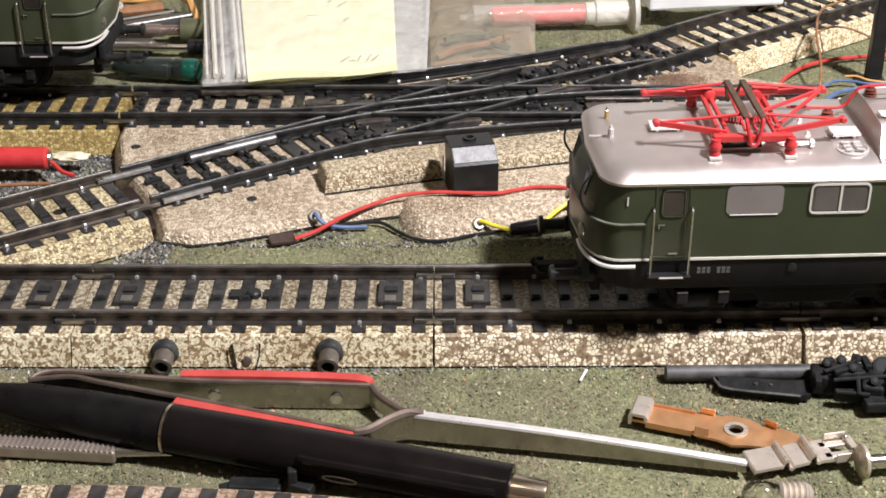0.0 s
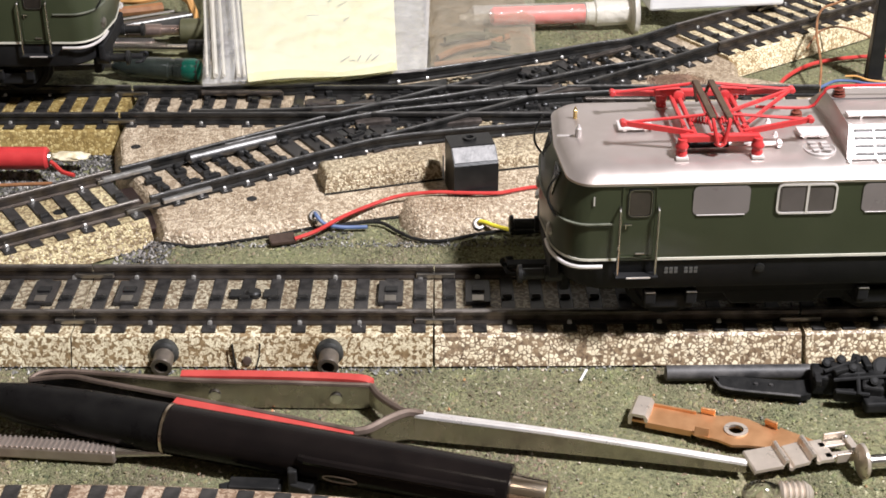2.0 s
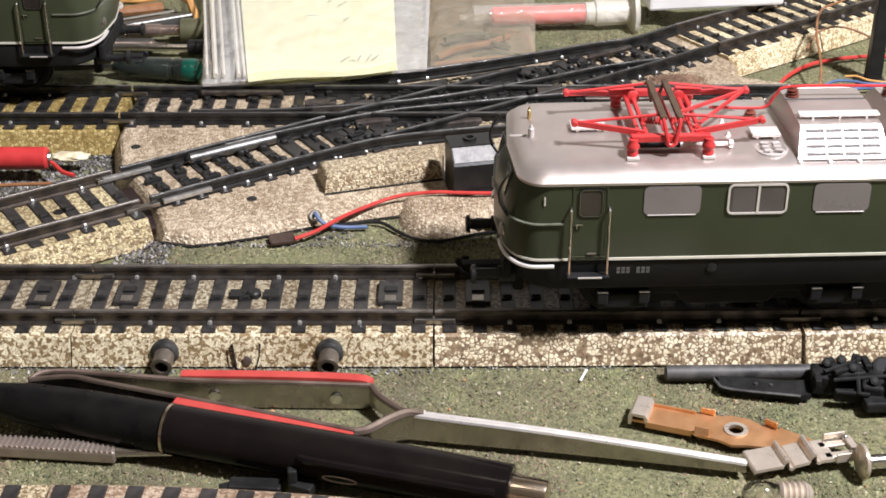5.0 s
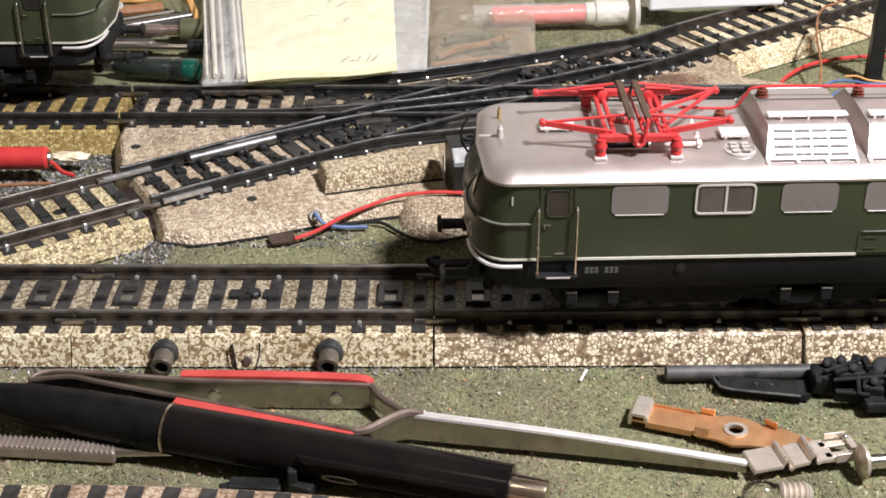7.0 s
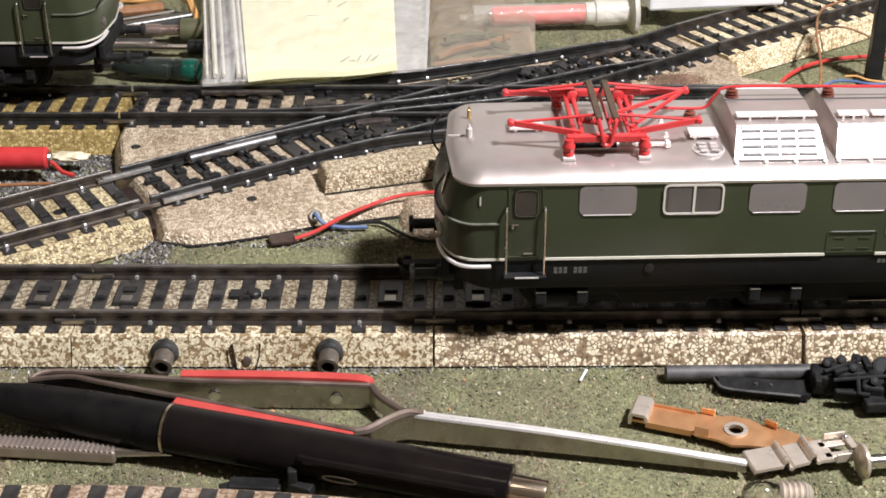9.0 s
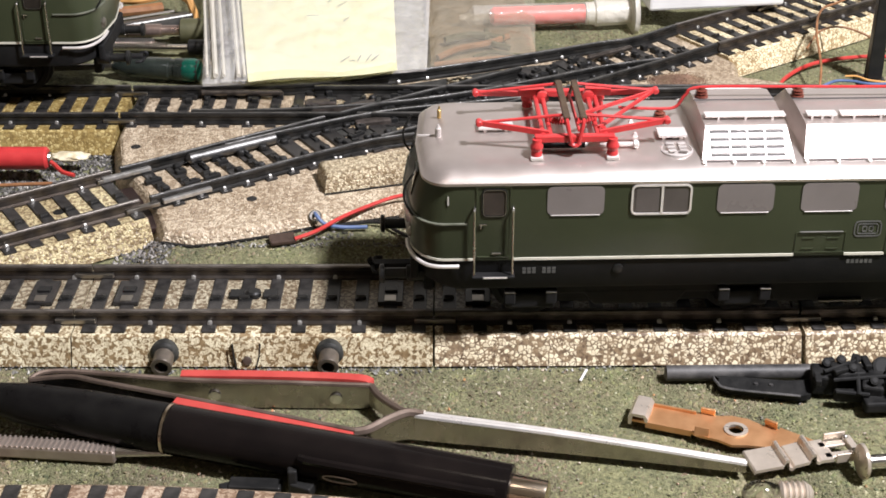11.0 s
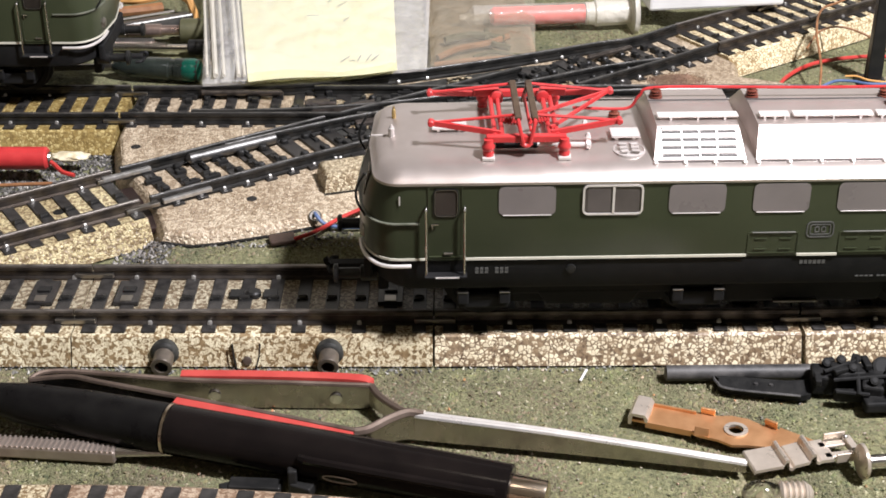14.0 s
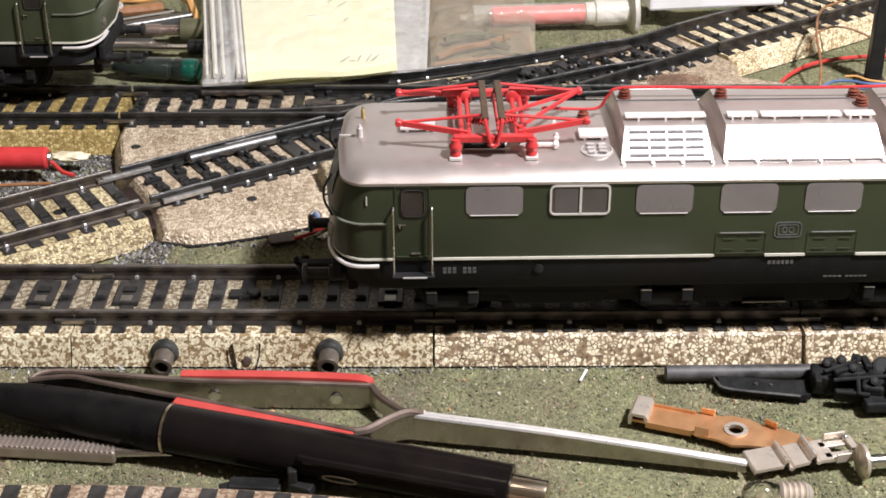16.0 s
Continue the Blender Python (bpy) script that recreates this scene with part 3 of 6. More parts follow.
def locomotive(label):
    loco = thing("electric_locomotive", label, "model locomotive", "green locomotives")
    bm = bmesh.new()
    loft_body(bm, [(15.9, 84.0, 17.2), (19.0, 84.2, 17.25), (24.5, 84.0, 17.25), (28.0, 83.0, 17.2), (31.6, 81.8, 17.1)], 6.5, 9.0)
    body = part("body", bm, GREEN, loco, "dark green painted body shell", smooth=True)
    bm = bmesh.new()
    loft_body(bm, [(9.6, 82.0, 16.6), (10.2, 82.6, 16.9), (15.95, 83.6, 16.95)])
    frame_part = part("frame", bm, FRAME_BLACK, loco, "black lower frame", smooth=True)
    bm = bmesh.new()
    loft_body(bm, [(31.3, 81.9, 17.45), (31.8, 81.9, 17.45), (32.2, 81.4, 17.1), (32.9, 81.0, 16.2), (33.6, 80.3, 14.8), (34.1, 79.3, 13.0), (34.5, 77.4, 10.0), (34.75, 73.0, 6.0), (34.85, 66.0, 2.5)], 4.6, 5.5)
    roof = part("roof", bm, SILVER, loco, "silver painted roof with rounded edges", smooth=True)
    for s in (-1, 1):
        rot = at(0, 0, 0) if s < 0 else at(0, 0, 0, 0, 0, 180)
        y = -17.26
        for x0, x1 in ((-65.0, -13.1), (-3.7, 3.75), (13.15, 65.0)):
            bm = bmesh.new()
            box(bm, (s * (x0 + x1) / -2, s * 17.25, 16.15), (x1 - x0, 0.3, 0.5))
            part("waist_line", bm, STRIPE, body)
        for k, x in enumerate((-53.9, -38.4, -23.05, -7.7, 7.7, 23.05, 38.4, 53.9)):
            bm = bmesh.new()
            opening = k in (1, 6)
            panel(bm, x, 28.05, 10.3, 5.7, y - 0.1, 0.4, 1.0)
            w = part("window_pane", bm, PANE_MID if opening else PANE_GREY, loco)
            w.matrix_basis = rot
            bm = bmesh.new()
            if opening:
                rim(bm, x, 28.1, 11.0, 6.1, y - 0.3, 0.5, 0.36, 1.1)
                box(bm, (x + 0.1, y - 0.15, 28.1), (0.42, 0.3, 5.6))
                part("window_frame", bm, SILVER_PALE, w, "pale silver sliding window frame")
                bm = bmesh.new()
                panel(bm, x - 2.5, 28.1, 4.2, 4.9, y - 0.16, 0.04, 0.5)
                part("sliding_pane", bm, PANE_SMOKE, w)
            else:
                rim(bm, x, 28.05, 10.5, 5.9, y - 0.06, 0.2, 0.12, 1.1)
                part("window_frame", bm, GREEN, w)
                bm = bmesh.new()
                box(bm, (x, y - 0.14, 25.15), (8.8, 0.2, 0.14), bevel=0.04)
                part("window_sill", bm, SILVER_PALE, w)
        for sx in (-1, 1):
            x = sx * 68.7
            bm = bmesh.new()
            rim(bm, x, 23.6, 6.4, 15.2, y - 0.1, 0.2, 0.28, 0.5)
            box(bm, (x, y - 0.1, 16.7), (6.0, 0.3, 0.3))
            door = part("cab_door", bm, GREEN, loco)
            door.matrix_basis = rot
            bm = bmesh.new()
            panel(bm, x + 0.1, 27.8, 3.9, 5.1, y - 0.08, 0.2, 0.8)
            dw = part("door_window", bm, PANE_DARK, door)
            bm = bmesh.new()
            rim(bm, x + 0.1, 27.8, 4.6, 5.8, y - 0.2, 0.3, 0.34, 1.0)
            part("window_frame", bm, BLACK, door)
            bm = bmesh.new()
            rim(bm, x + 0.1, 27.8, 4.2, 5.4, y - 0.26, 0.1, 0.09, 0.9)
            part("bright_bead", bm, STEEL_DULL, door)
            for dx in (-3.55, 3.45):
                bm = bmesh.new()
                tube(bm, [(x + dx, y, 27.0), (x + dx, y - 0.9, 26.7), (x + dx, y - 1.0, 25.5), (x + dx, y - 1.0, 14.0), (x + dx, y - 0.9, 13.2)], 0.24, 8, 3)
                part("handrail", bm, STEEL, door, "bright metal handrail", smooth=True)
            bm = bmesh.new()
            box(bm, (x, y - 0.7, 13.1), (7.9, 2.0, 0.4), bevel=0.1)
            part("step", bm, FRAME_BLACK, door)
            bm = bmesh.new()
            box(bm, (x + 0.3, y - 1.72, 13.15), (4.4, 0.12, 0.3))
            part("step_edge", bm, SILVER_PALE, door)
            bm = bmesh.new()
            box(bm, (x - 2.0, y - 0.4, 23.6), (1.4, 0.35, 0.3), bevel=0.1)
            box(bm, (x - 2.4, y - 0.3, 23.2), (0.3, 0.3, 1.0), bevel=0.1)
            part("door_handle", bm, STEEL, door)
            bm = bmesh.new()
            box(bm, (x + 0.5, y - 0.3, 17.5), (1.7, 0.4, 0.35), bevel=0.1)
            part("kick_step", bm, STEEL_DULL, door)
        for x in (-8.4, 8.45):
            bm = bmesh.new()
            rim(bm, x, 18.7, 9.4, 4.4, y - 0.12, 0.2, 0.22, 0.3)
            for zz in (17.4, 19.6):
                for dx in (-2.3, 2.3):
                    box(bm, (x + dx, y - 0.08, zz), (2.2, 0.2, 0.18))
            g = part("vent_hatch", bm, GREEN, loco, "green vent hatch")
            g.matrix_basis = rot
            bm = bmesh.new()
            box(bm, (x, y - 0.2, 20.95), (8.0, 0.25, 0.14))
            part("rain_strip", bm, MARK, g)
        bm = bmesh.new()
        rim(bm, 0.1, 21.35, 5.1, 3.3, y - 0.12, 0.15, 0.25, 0.9)
        rim(bm, 0.1, 21.35, 3.9, 2.2, y - 0.12, 0.15, 0.2, 0.5)
        for dx in (-0.6, 0.6):
            rim(bm, 0.1 + dx, 21.35, 0.95, 1.25, y - 0.12, 0.15, 0.22, 0.3)
        e = part("emblem", bm, MARK_DIM, body, "small rounded silver emblem")
        e.matrix_basis = rot
        for x, z, w, h, rows in ((-62.0, 13.5, 2.7, 1.4, 2), (-58.3, 13.5, 2.7, 1.4, 2), (-0.5, 14.4, 5.0, 1.1, 1), (9.6, 11.2, 3.6, 0.35, 1), (14.0, 11.2, 4.2, 0.35, 1)):
            bm = bmesh.new()
            for r in range(rows):
                n = max(3, int(w / 0.75))
                for k in range(n):
                    box(bm, (x - w / 2 + w * (k + 0.5) / n, -16.98, z + (r - (rows - 1) / 2) * h / rows), (w / n * 0.72, 0.14, h / rows * 0.75))
            q = part("plate_marks", bm, MARK_DIM, frame_part, "row of small grey bars")
            q.matrix_basis = rot
        bm = bmesh.new()
        lathe(bm, (-45.5, -16.7, 13.7), (0, -1, 0), [(0, 1.0), (0.6, 0.9), (0.7, 0.3)], 12)
        q = part("filler_cap", bm, BLACK, frame_part)
        q.matrix_basis = rot
        for bx in (-41.3, 41.3):
            bm = bmesh.new()
            box(bm, (bx, -13.0, 7.6), (48, 1.6, 2.6), bevel=0.4)
            box(bm, (bx, -13.0, 5.6), (16, 1.8, 3.4), bevel=0.5, taper=(1.3, 1))
            for dx in (-20.2, 20.2):
                box(bm, (bx + dx, -13.9, 5.8), (9.6, 3.0, 3.2), bevel=0.5)
            sf = part("bogie_side", bm, FRAME_BLACK, loco)
            sf.matrix_basis = rot
            for dx in (-20.2, 20.2):
                for d2 in (-3.9, 3.9):
                    bm = bmesh.new()
                    box(bm, (bx + dx + d2, -15.6, 7.1), (2.1, 1.8, 2.6), bevel=0.25)
                    sb = part("spring_box", bm, FRAME_BLACK, sf)
                    bm = bmesh.new()
                    box(bm, (bx + dx + d2, -16.0, 8.42), (2.0, 1.3, 0.22), bevel=0.06)
                    part("spring_cap", bm, STEEL_DULL, sf)
    for sx in (-1, 1):
        rot = at(0, 0, 0) if sx < 0 else at(0, 0, 0, 0, 0, 180)
        bm = bmesh.new()
        # The green ledge's highlight is put into its pale colour.
        band(bm, 23.55, 23.8, 84.0, 17.25, -90, -74, 0.45)
        for sy in (-1, 1):
            box(bm, (-76.0, sy * 17.45, 23.675), (5.0, 0.5, 0.25))
        q = part("rain_ledge", bm, LEDGE_GLINT, body, "rain ledge with its highlight in the pale colour")
        q.matrix_basis = rot
        bm = bmesh.new()
        band(bm, 15.95, 16.4, 84.05, 17.22, -90, -72.4, 0.12)
        for sy in (-1, 1):
            box(bm, (-75.0, sy * 17.3, 16.175), (5.2, 0.14, 0.45))
        q = part("waist_line", bm, STRIPE, body)
        q.matrix_basis = rot
        bm = bmesh.new()
        curl = [p for p in plan_ring(0, 84.5, 17.75, 6.5, 9.0) if p[0] < 0 and 7.6 < abs(p[1])]
        for sy in (-1, 1):
            run = sorted([p for p in curl if p[1] * sy > 0], key=lambda p: abs(p[1]))
            tube(bm, [(x, y, 16.2 - 1.2 * min(1.0, (abs(y) - 7.6) / 9.0)) for x, y, z in run] + [(-75.0, sy * 17.75, 15.0)], 0.38, 8, 2)
        q = part("corner_rail", bm, SILVER_PALE, body, "pale grab rail round the corner", smooth=True)
        q.matrix_basis = rot
        for sy in (-1, 1):
            bm = bmesh.new()
            tube(bm, [(-83.4, sy * 13.6, 23.6), (-84.8, sy * 13.0, 26.2), (-84.8, sy * 12.9, 29.0), (-83.2, sy * 13.2, 32.0)], 0.24, 7)
            q = part("nose_handrail", bm, BLACK, body, smooth=True)
            q.matrix_basis = rot
            bm = bmesh.new()
            box(bm, (-82.95, sy * 5.4, 27.9), (0.6, 7.6, 5.0), ry=14, bevel=0.25)
            q = part("cab_window", bm, PANE_DARK, body, "dark front cab window")
            q.matrix_basis = rot
            bm = bmesh.new()
            lathe(bm, (-83.0, sy * 10.0, 18.9), (-1, 0, 0), [(0, 1.4), (1.2, 1.4), (1.6, 1.0)], 14)
            q = part("headlight", bm, STEEL_DULL, body)
            q.matrix_basis = rot
            bm = bmesh.new()
            lathe(bm, (-81.5, sy * 10.1, 9.4), (-1, 0, 0), [(0, 1.6), (3.2, 1.6), (3.3, 1.1), (7.4, 1.1), (7.5, 1.85), (8.2, 1.8), (8.4, 1.4)], 16)
            q = part("buffer", bm, BLACK, frame_part, smooth=True)
            q.matrix_basis = rot
        bm = bmesh.new()
        box(bm, (-83.2, 0, 11.6), (1.6, 25.0, 4.2), bevel=0.4)
        box(bm, (-80.5, 0, 6.4), (2.0, 15.0, 5.0), bevel=0.5)
        q = part("buffer_beam", bm, FRAME_BLACK, frame_part)
        q.matrix_basis = rot
        bm = bmesh.new()
        box(bm, (-87.0, 0, 5.8), (8.0, 2.2, 1.0), bevel=0.2)
        tube(bm, [(-89.5, -3.2, 5.4), (-91.0, -2.8, 5.5), (-91.4, 0, 5.5), (-91.0, 2.8, 5.5), (-89.5, 3.2, 5.4)], 0.4, 6)
        tube(bm, [(-90.4, 0, 5.4), (-91.6, 0, 5.8), (-92.0, 0, 6.6), (-91.4, 0, 7.0)], 0.5, 6)
        q = part("coupling", bm, FRAME_BLACK, frame_part)
        q.matrix_basis = rot
        pantograph(loco, sx * 53.9)
        for dx, yy, h, mt in ((-78.4, -2.5, 2.6, SILVER_MATT), (-78.0, 5.9, 2.6, BRASS)):
            bm = bmesh.new()
            rr = 0.62 if mt is SILVER_MATT else 0.42
            lathe(bm, (dx, yy, 34.2), (0, 0, 1), [(0, rr), (h * 0.72, rr * 0.95), (h * 0.76, rr * 0.7), (h, rr * 0.3)], 10)
            q = part("whistle", bm, mt, roof)
            q.matrix_basis = rot
        for x, yy, ln in ((-67.6, -0.4, 6.6), (-35.1, -4.8, 5.4)):
            bm = bmesh.new()
            box(bm, (x, yy, 35.6), (ln, 3.8, 0.5), bevel=0.15)
            for k in (-1, 1):
                box(bm, (x + k * ln * 0.3, yy - 1.2, 35.0), (0.6, 0.6, 1.0))
            q = part("running_board", bm, SILVER_PALE, roof)
            q.matrix_basis = rot
        bm = bmesh.new()
        lathe(bm, (-34.9, -9.9, 34.0), (0, 0, 1), [(0, 3.1), (0.6, 3.0), (0.7, 2.75), (0.45, 2.6)], 24)
        for kx in (-1, 1):
            for ky in (-1, 0, 1):
                box(bm, (-34.9 + kx * 1.05, -9.9 + ky * 1.5, 34.95), (1.5, 0.75, 0.4), rz=kx * ky * 14, bevel=0.1)
        q = part("roof_vent", bm, SILVER_MATT, roof)
        q.matrix_basis = rot
        bm = bmesh.new()
        box(bm, (-80.0, -1.6, 34.2), (4.6, 0.25, 0.25))
        q = part("roof_fitting", bm, SILVER_PALE, roof)
        q.matrix_basis = rot
    roof_housing(loco, -30.9, -14.1, True)
    roof_housing(loco, -12.3, 17.1, False)
    roof_housing(loco, 18.8, 34.2, True)
    for x, yy, z in ((-36.0, 3.4, 34.6), (-28.4, 3.2, 39.2), (-10.2, 2.8, 39.2), (15.0, 2.4, 39.2), (15.4, -1.6, 39.3), (31.5, 3.0, 39.2), (38.0, 3.0, 34.6)):
        bm = bmesh.new()
        lathe(bm, (x, yy, z), (0, 0, 1), [(0, 1.3), (0.4, 1.3), (0.6, 0.8), (0.9, 1.2), (1.1, 0.8), (1.4, 1.1), (1.6, 0.7), (2.0, 0.6)], 12)
        part("roof_insulator", bm, INSULATOR, roof, smooth=True)
    bm = bmesh.new()
    tube(bm, [(-44, 3.4, 37.2), (-36.0, 3.4, 36.8), (-33.0, 3.4, 37.2), (-31.4, 3.3, 39.6), (-28.4, 3.2, 41.2), (-10.2, 2.8, 41.2), (3, 2.6, 41.1), (15, 2.4, 41.2), (31, 3.0, 41.2), (35.0, 3.2, 39.8), (37, 3.2, 37.0), (44, 3.0, 37.2)], 0.3, 7)
    part("bus_bar", bm, RED, roof, "thin red roof conductor", smooth=True)
    text_mark("1", 2.6, SILVER_PALE, body, at(-77.0, -17.2, 28.2, 90, 0, 0) @ at(0, 0, 0.12))
    # Black block added to darken the space between the bogies.
    bm = bmesh.new()
    box(bm, (0, 0, 6.6), (30, 24, 8.0), bevel=0.8, taper=(1.1, 1.05))
    ut = part("under_tank", bm, FRAME_BLACK, loco)
    for s in (-1, 1):
        bm = bmesh.new()
        box(bm, (s * 1.5, s * 12.4, 3.4), (8.4, 1.4, 0.3), bevel=0.08)
        part("contact_edge", bm, STEEL_DULL, ut, "thin pale metal bar")
    for x in (-41.3, 41.3):
        bm = bmesh.new()
        box(bm, (x, 0, 6.4), (30, 21, 8.0), bevel=0.8)
        part("motor_block", bm, FRAME_BLACK, loco)
    for x in (-61.5, -21.1, 21.1, 61.5):
        bm = bmesh.new()
        rod(bm, (0, -8.5, 0), (0, 8.5, 0), 1.2, 10)
        ws = part("wheelset", bm, STEEL_DULL, loco)
        ws.matrix_basis = at(x, 0, 7.2)
        for s in (-1, 1):
            bm = bmesh.new()
            lathe(bm, (0, s * 7.6, 0), (0, s, 0), [(0, 7.9), (0.6, 7.8), (0.8, 7.2), (2.6, 7.1), (2.7, 6.0), (2.2, 5.6), (2.3, 1.8), (3.0, 1.6)], 28)
            part("wheel", bm, FRAME_BLACK, ws)
    return loco


RAIL_TOP = 8.5
BOGIE = 41.3        # from the locomotive's middle to each bogie
loco = locomotive("dark green electric locomotive with silver roof and red pantographs")
parked = copy_thing(loco, at(-168.4, 109.8, RAIL_TOP))
parked["label"] = "parked dark green electric locomotive beside a plastic bag"


# ---- double slip and the tracks behind ----
BANK = 3.3          # height of the grass behind the straight track
CROSS = (5.3, 95.0)
SLANT = 32.8
CS, SN = math.cos(radians(SLANT)), math.sin(radians(SLANT))


def on_slant(s, d=0.0):
    return CROSS[0] + s * CS - d * SN, CROSS[1] + s * SN + d * CS


def offset_outline(outline, d):
    """The outline moved inwards by d (outline runs anticlockwise)."""
    n, out = len(outline), []
    for i in range(n):
        a, b, c = (Vector(outline[(i + k) % n]) for k in (-1, 0, 1))
        e, f = (b - a).normalized(), (c - b).normalized()
        na, nb = Vector((-e.y, e.x)), Vector((-f.y, f.x))
        m = (na + nb)
        m = m / max(m.length_squared, 0.5) * 2
        out.append((b.x + m.x * d, b.y + m.y * d))
    return out


def terrace(bm, outline, levels):
    """A pressed shell: the outline at each height z, moved in by the given inset."""
    rings = [ring(bm, [(x, y, z) for x, y in offset_outline(outline, d)]) for z, d in levels]
    skin(bm, rings)


def double_slip():
    t = thing("double_slip_turnout", "tin double slip turnout with black rails and brown printed bed", "model turnout")
    outline = [(-59.8, 28), (-53, 26.2), (-46.8, 27.4), (-36.1, 31), (-28.2, 34.4), (-21, 36.4), (-8, 40), (10, 44), (29, 48), (45, 55), (70, 66), (100, 78),
               (100, 111), (82, 118), (83, 127.5), (66, 153), (20, 128), (-20, 113), (-40, 110.6), (-79.6, 110.6), (-79.6, 79), (-76, 63), (-64.6, 42)]
    bm = bmesh.new()
    terrace(bm, outline, [(0, -1.0), (3.3, 0.0), (5.0, 1.0), (5.5, 1.7)])
    bed = part("bed", bm, BALLAST_FINE, t, "pressed tin bed with brown and cream ballast print")
    gap_line = offset_outline(outline, -0.15)
    # Black strip drawn for the shadow gap under the bed's front edge.
    bm = bmesh.new()
    extrude_along(bm, gap_line[0:7], [(-0.35, 2.6), (0.25, 2.6), (0.25, 3.6), (-0.35, 3.5)])
    part("bed_lip", bm, BLACK, t)
    bulge = [(-7.5, 36), (-5, 31.2), (-2.5, 29.6), (0.5, 29.1), (10, 32.3), (29, 37.6), (34, 42), (34, 56), (6, 50), (-9, 44.5)]
    bm = bmesh.new()
    terrace(bm, bulge, [(0, -1.2), (3.3, -0.2), (5.8, 1.6), (6.6, 2.8), (6.9, 4.2)])
    part("solenoid_cover", bm, BALLAST_FINE, t, "rounded tin cover with ballast print", smooth=True)
    for o, h in (([(-25.3, 46.4), (-3.4, 52.9), (1.6, 54.3), (1.6, 66.4), (-28.0, 56.2)], 10.0), ([(8.0, 57.0), (14, 58.7), (34, 63.6), (60, 68), (60, 81), (38, 79), (8, 71.5)], 8.4)):
        bm = bmesh.new()
        terrace(bm, o, [(5.4, 0), (h - 1.6, 0.45), (h - 0.9, 0.75), (h - 0.35, 1.25), (h - 0.06, 1.9), (h, 2.7)])
        hs_ = part("motor_housing", bm, BALLAST_COARSE, t, "raised tin housing with coarse ballast print", smooth=True)
        bm = bmesh.new()
        extrude_along(bm, offset_outline(o, -0.12)[0:4], [(-0.2, 5.3), (0.2, 5.3), (0.2, 5.85), (-0.2, 5.85)])
        part("foot_seam", bm, BLACK, hs_)
    # rails
    def rail(path, mat_=RAIL_OLD):
        bm = bmesh.new()
        extrude_along(bm, path, RAIL_PROFILE)
        rl_ = part("rail", bm, mat_, t)
        bm = bmesh.new()
        extrude_along(bm, path, [(-0.24, 8.49), (0.24, 8.49), (0.2, 8.55), (-0.2, 8.55)])
        part("running_edge", bm, RAIL_BLUE, rl_)
    near_curve = [on_slant(-88, -GAUGE), on_slant(-70, -GAUGE), on_slant(-52, -GAUGE), on_slant(-44, -GAUGE + 0.0)]
    near_curve += [tuple(p.xy) for p in smooth_path([(*on_slant(-44, -GAUGE), 0), (-14, 71.0, 0), (1.1, 75.4, 0), (20, 79.2, 0), (39, 82.2, 0), (62, 85.2, 0), (85, 86.2, 0), (100, 86.2, 0)], 5)][1:]
    rail(near_curve)
    far_curve = [tuple(p.xy) for p in smooth_path([(-79.5, 103.4, 0), (-60, 103.5, 0), (-36, 105.2, 0), (-20, 109.4, 0), (-3.6, 115.0, 0), (12, 120.6, 0), (25.8, 126.4, 0), (45, 134.6, 0), (*on_slant(66, GAUGE + 0.6), 0), (*on_slant(82, GAUGE + 2.0), 0)], 5)]
    rail(far_curve)
    rail([(-79.5, 86.2), (-24, 86.2)])
    rail([(-20, 86.2), (40, 86.2)])
    rail([(-32, 103.6), (30, 103.6)])
    rail([(34, 103.6), (100, 103.6)])
    rail([on_slant(-88, GAUGE), on_slant(-34, GAUGE)])
    rail([on_slant(-30, GAUGE), on_slant(26, GAUGE)])
    rail([on_slant(-28, -GAUGE), on_slant(28, -GAUGE)])
    rail([on_slant(32, -GAUGE), on_slant(60, -GAUGE + 0.8), on_slant(82, -GAUGE + 2.1)])
    inner_near = [tuple(p.xy) for p in smooth_path([(*on_slant(-62, GAUGE - 1.6), 0), (*on_slant(-44, GAUGE - 2.2), 0), (-14, 87.2, 0), (10, 93.4, 0), (32, 98.2, 0), (58, 101.6, 0), (80, 102.0, 0)], 5)]
    rail(inner_near)
    inner_far = [tuple(p.xy) for p in smooth_path([(-62, 88.0, 0), (-40, 88.6, 0), (-14, 92.6, 0), (6, 98.8, 0), (26, 107.8, 0), (44, 116.8, 0), (*on_slant(62, -GAUGE + 2), 0)], 5)]
    rail(inner_far)
    # plates between the crossing rails, and bright check rails
    for x, y, sx, sy, a in ((-16, 84.5, 9, 2.6, 15), (28, 105.0, 9, 2.6, 15), (5.3, 84.4, 12, 3.0, 12), (5.3, 105.8, 12, 3.0, 18), (-30, 96, 8, 3, 8), (42, 94, 8, 3, 8)):
        bm = bmesh.new()
        box(bm, (x, y, 6.5), (sx, sy, 1.8), rz=a, bevel=0.3)
        part("frog_plate", bm, FROG, t)
    for a, b in (((-59.1, 61.0), (-38.8, 73.4)), ((37.5, 96.6), (55.5, 96.6)), ((-62, 101.2), (-40, 101.2)), (on_slant(46, 5.6), on_slant(62, 5.6))):
        bm = bmesh.new()
        wide_ = 1.3 if a[0] < -58 and a[1] < 70 else 0.8
        lathe(bm, (*a, 7.5), (b[0] - a[0], b[1] - a[1], 0), [(0, 0.2), (0.8, wide_), (math.dist(a, b) - 0.8, wide_), (math.dist(a, b), 0.2)], 12)
        part("check_rail", bm, CHECK_STEEL if wide_ > 1 else RAIL, t, smooth=True)
    # black plate and cast chairs under the crossing rails
    bm = bmesh.new()
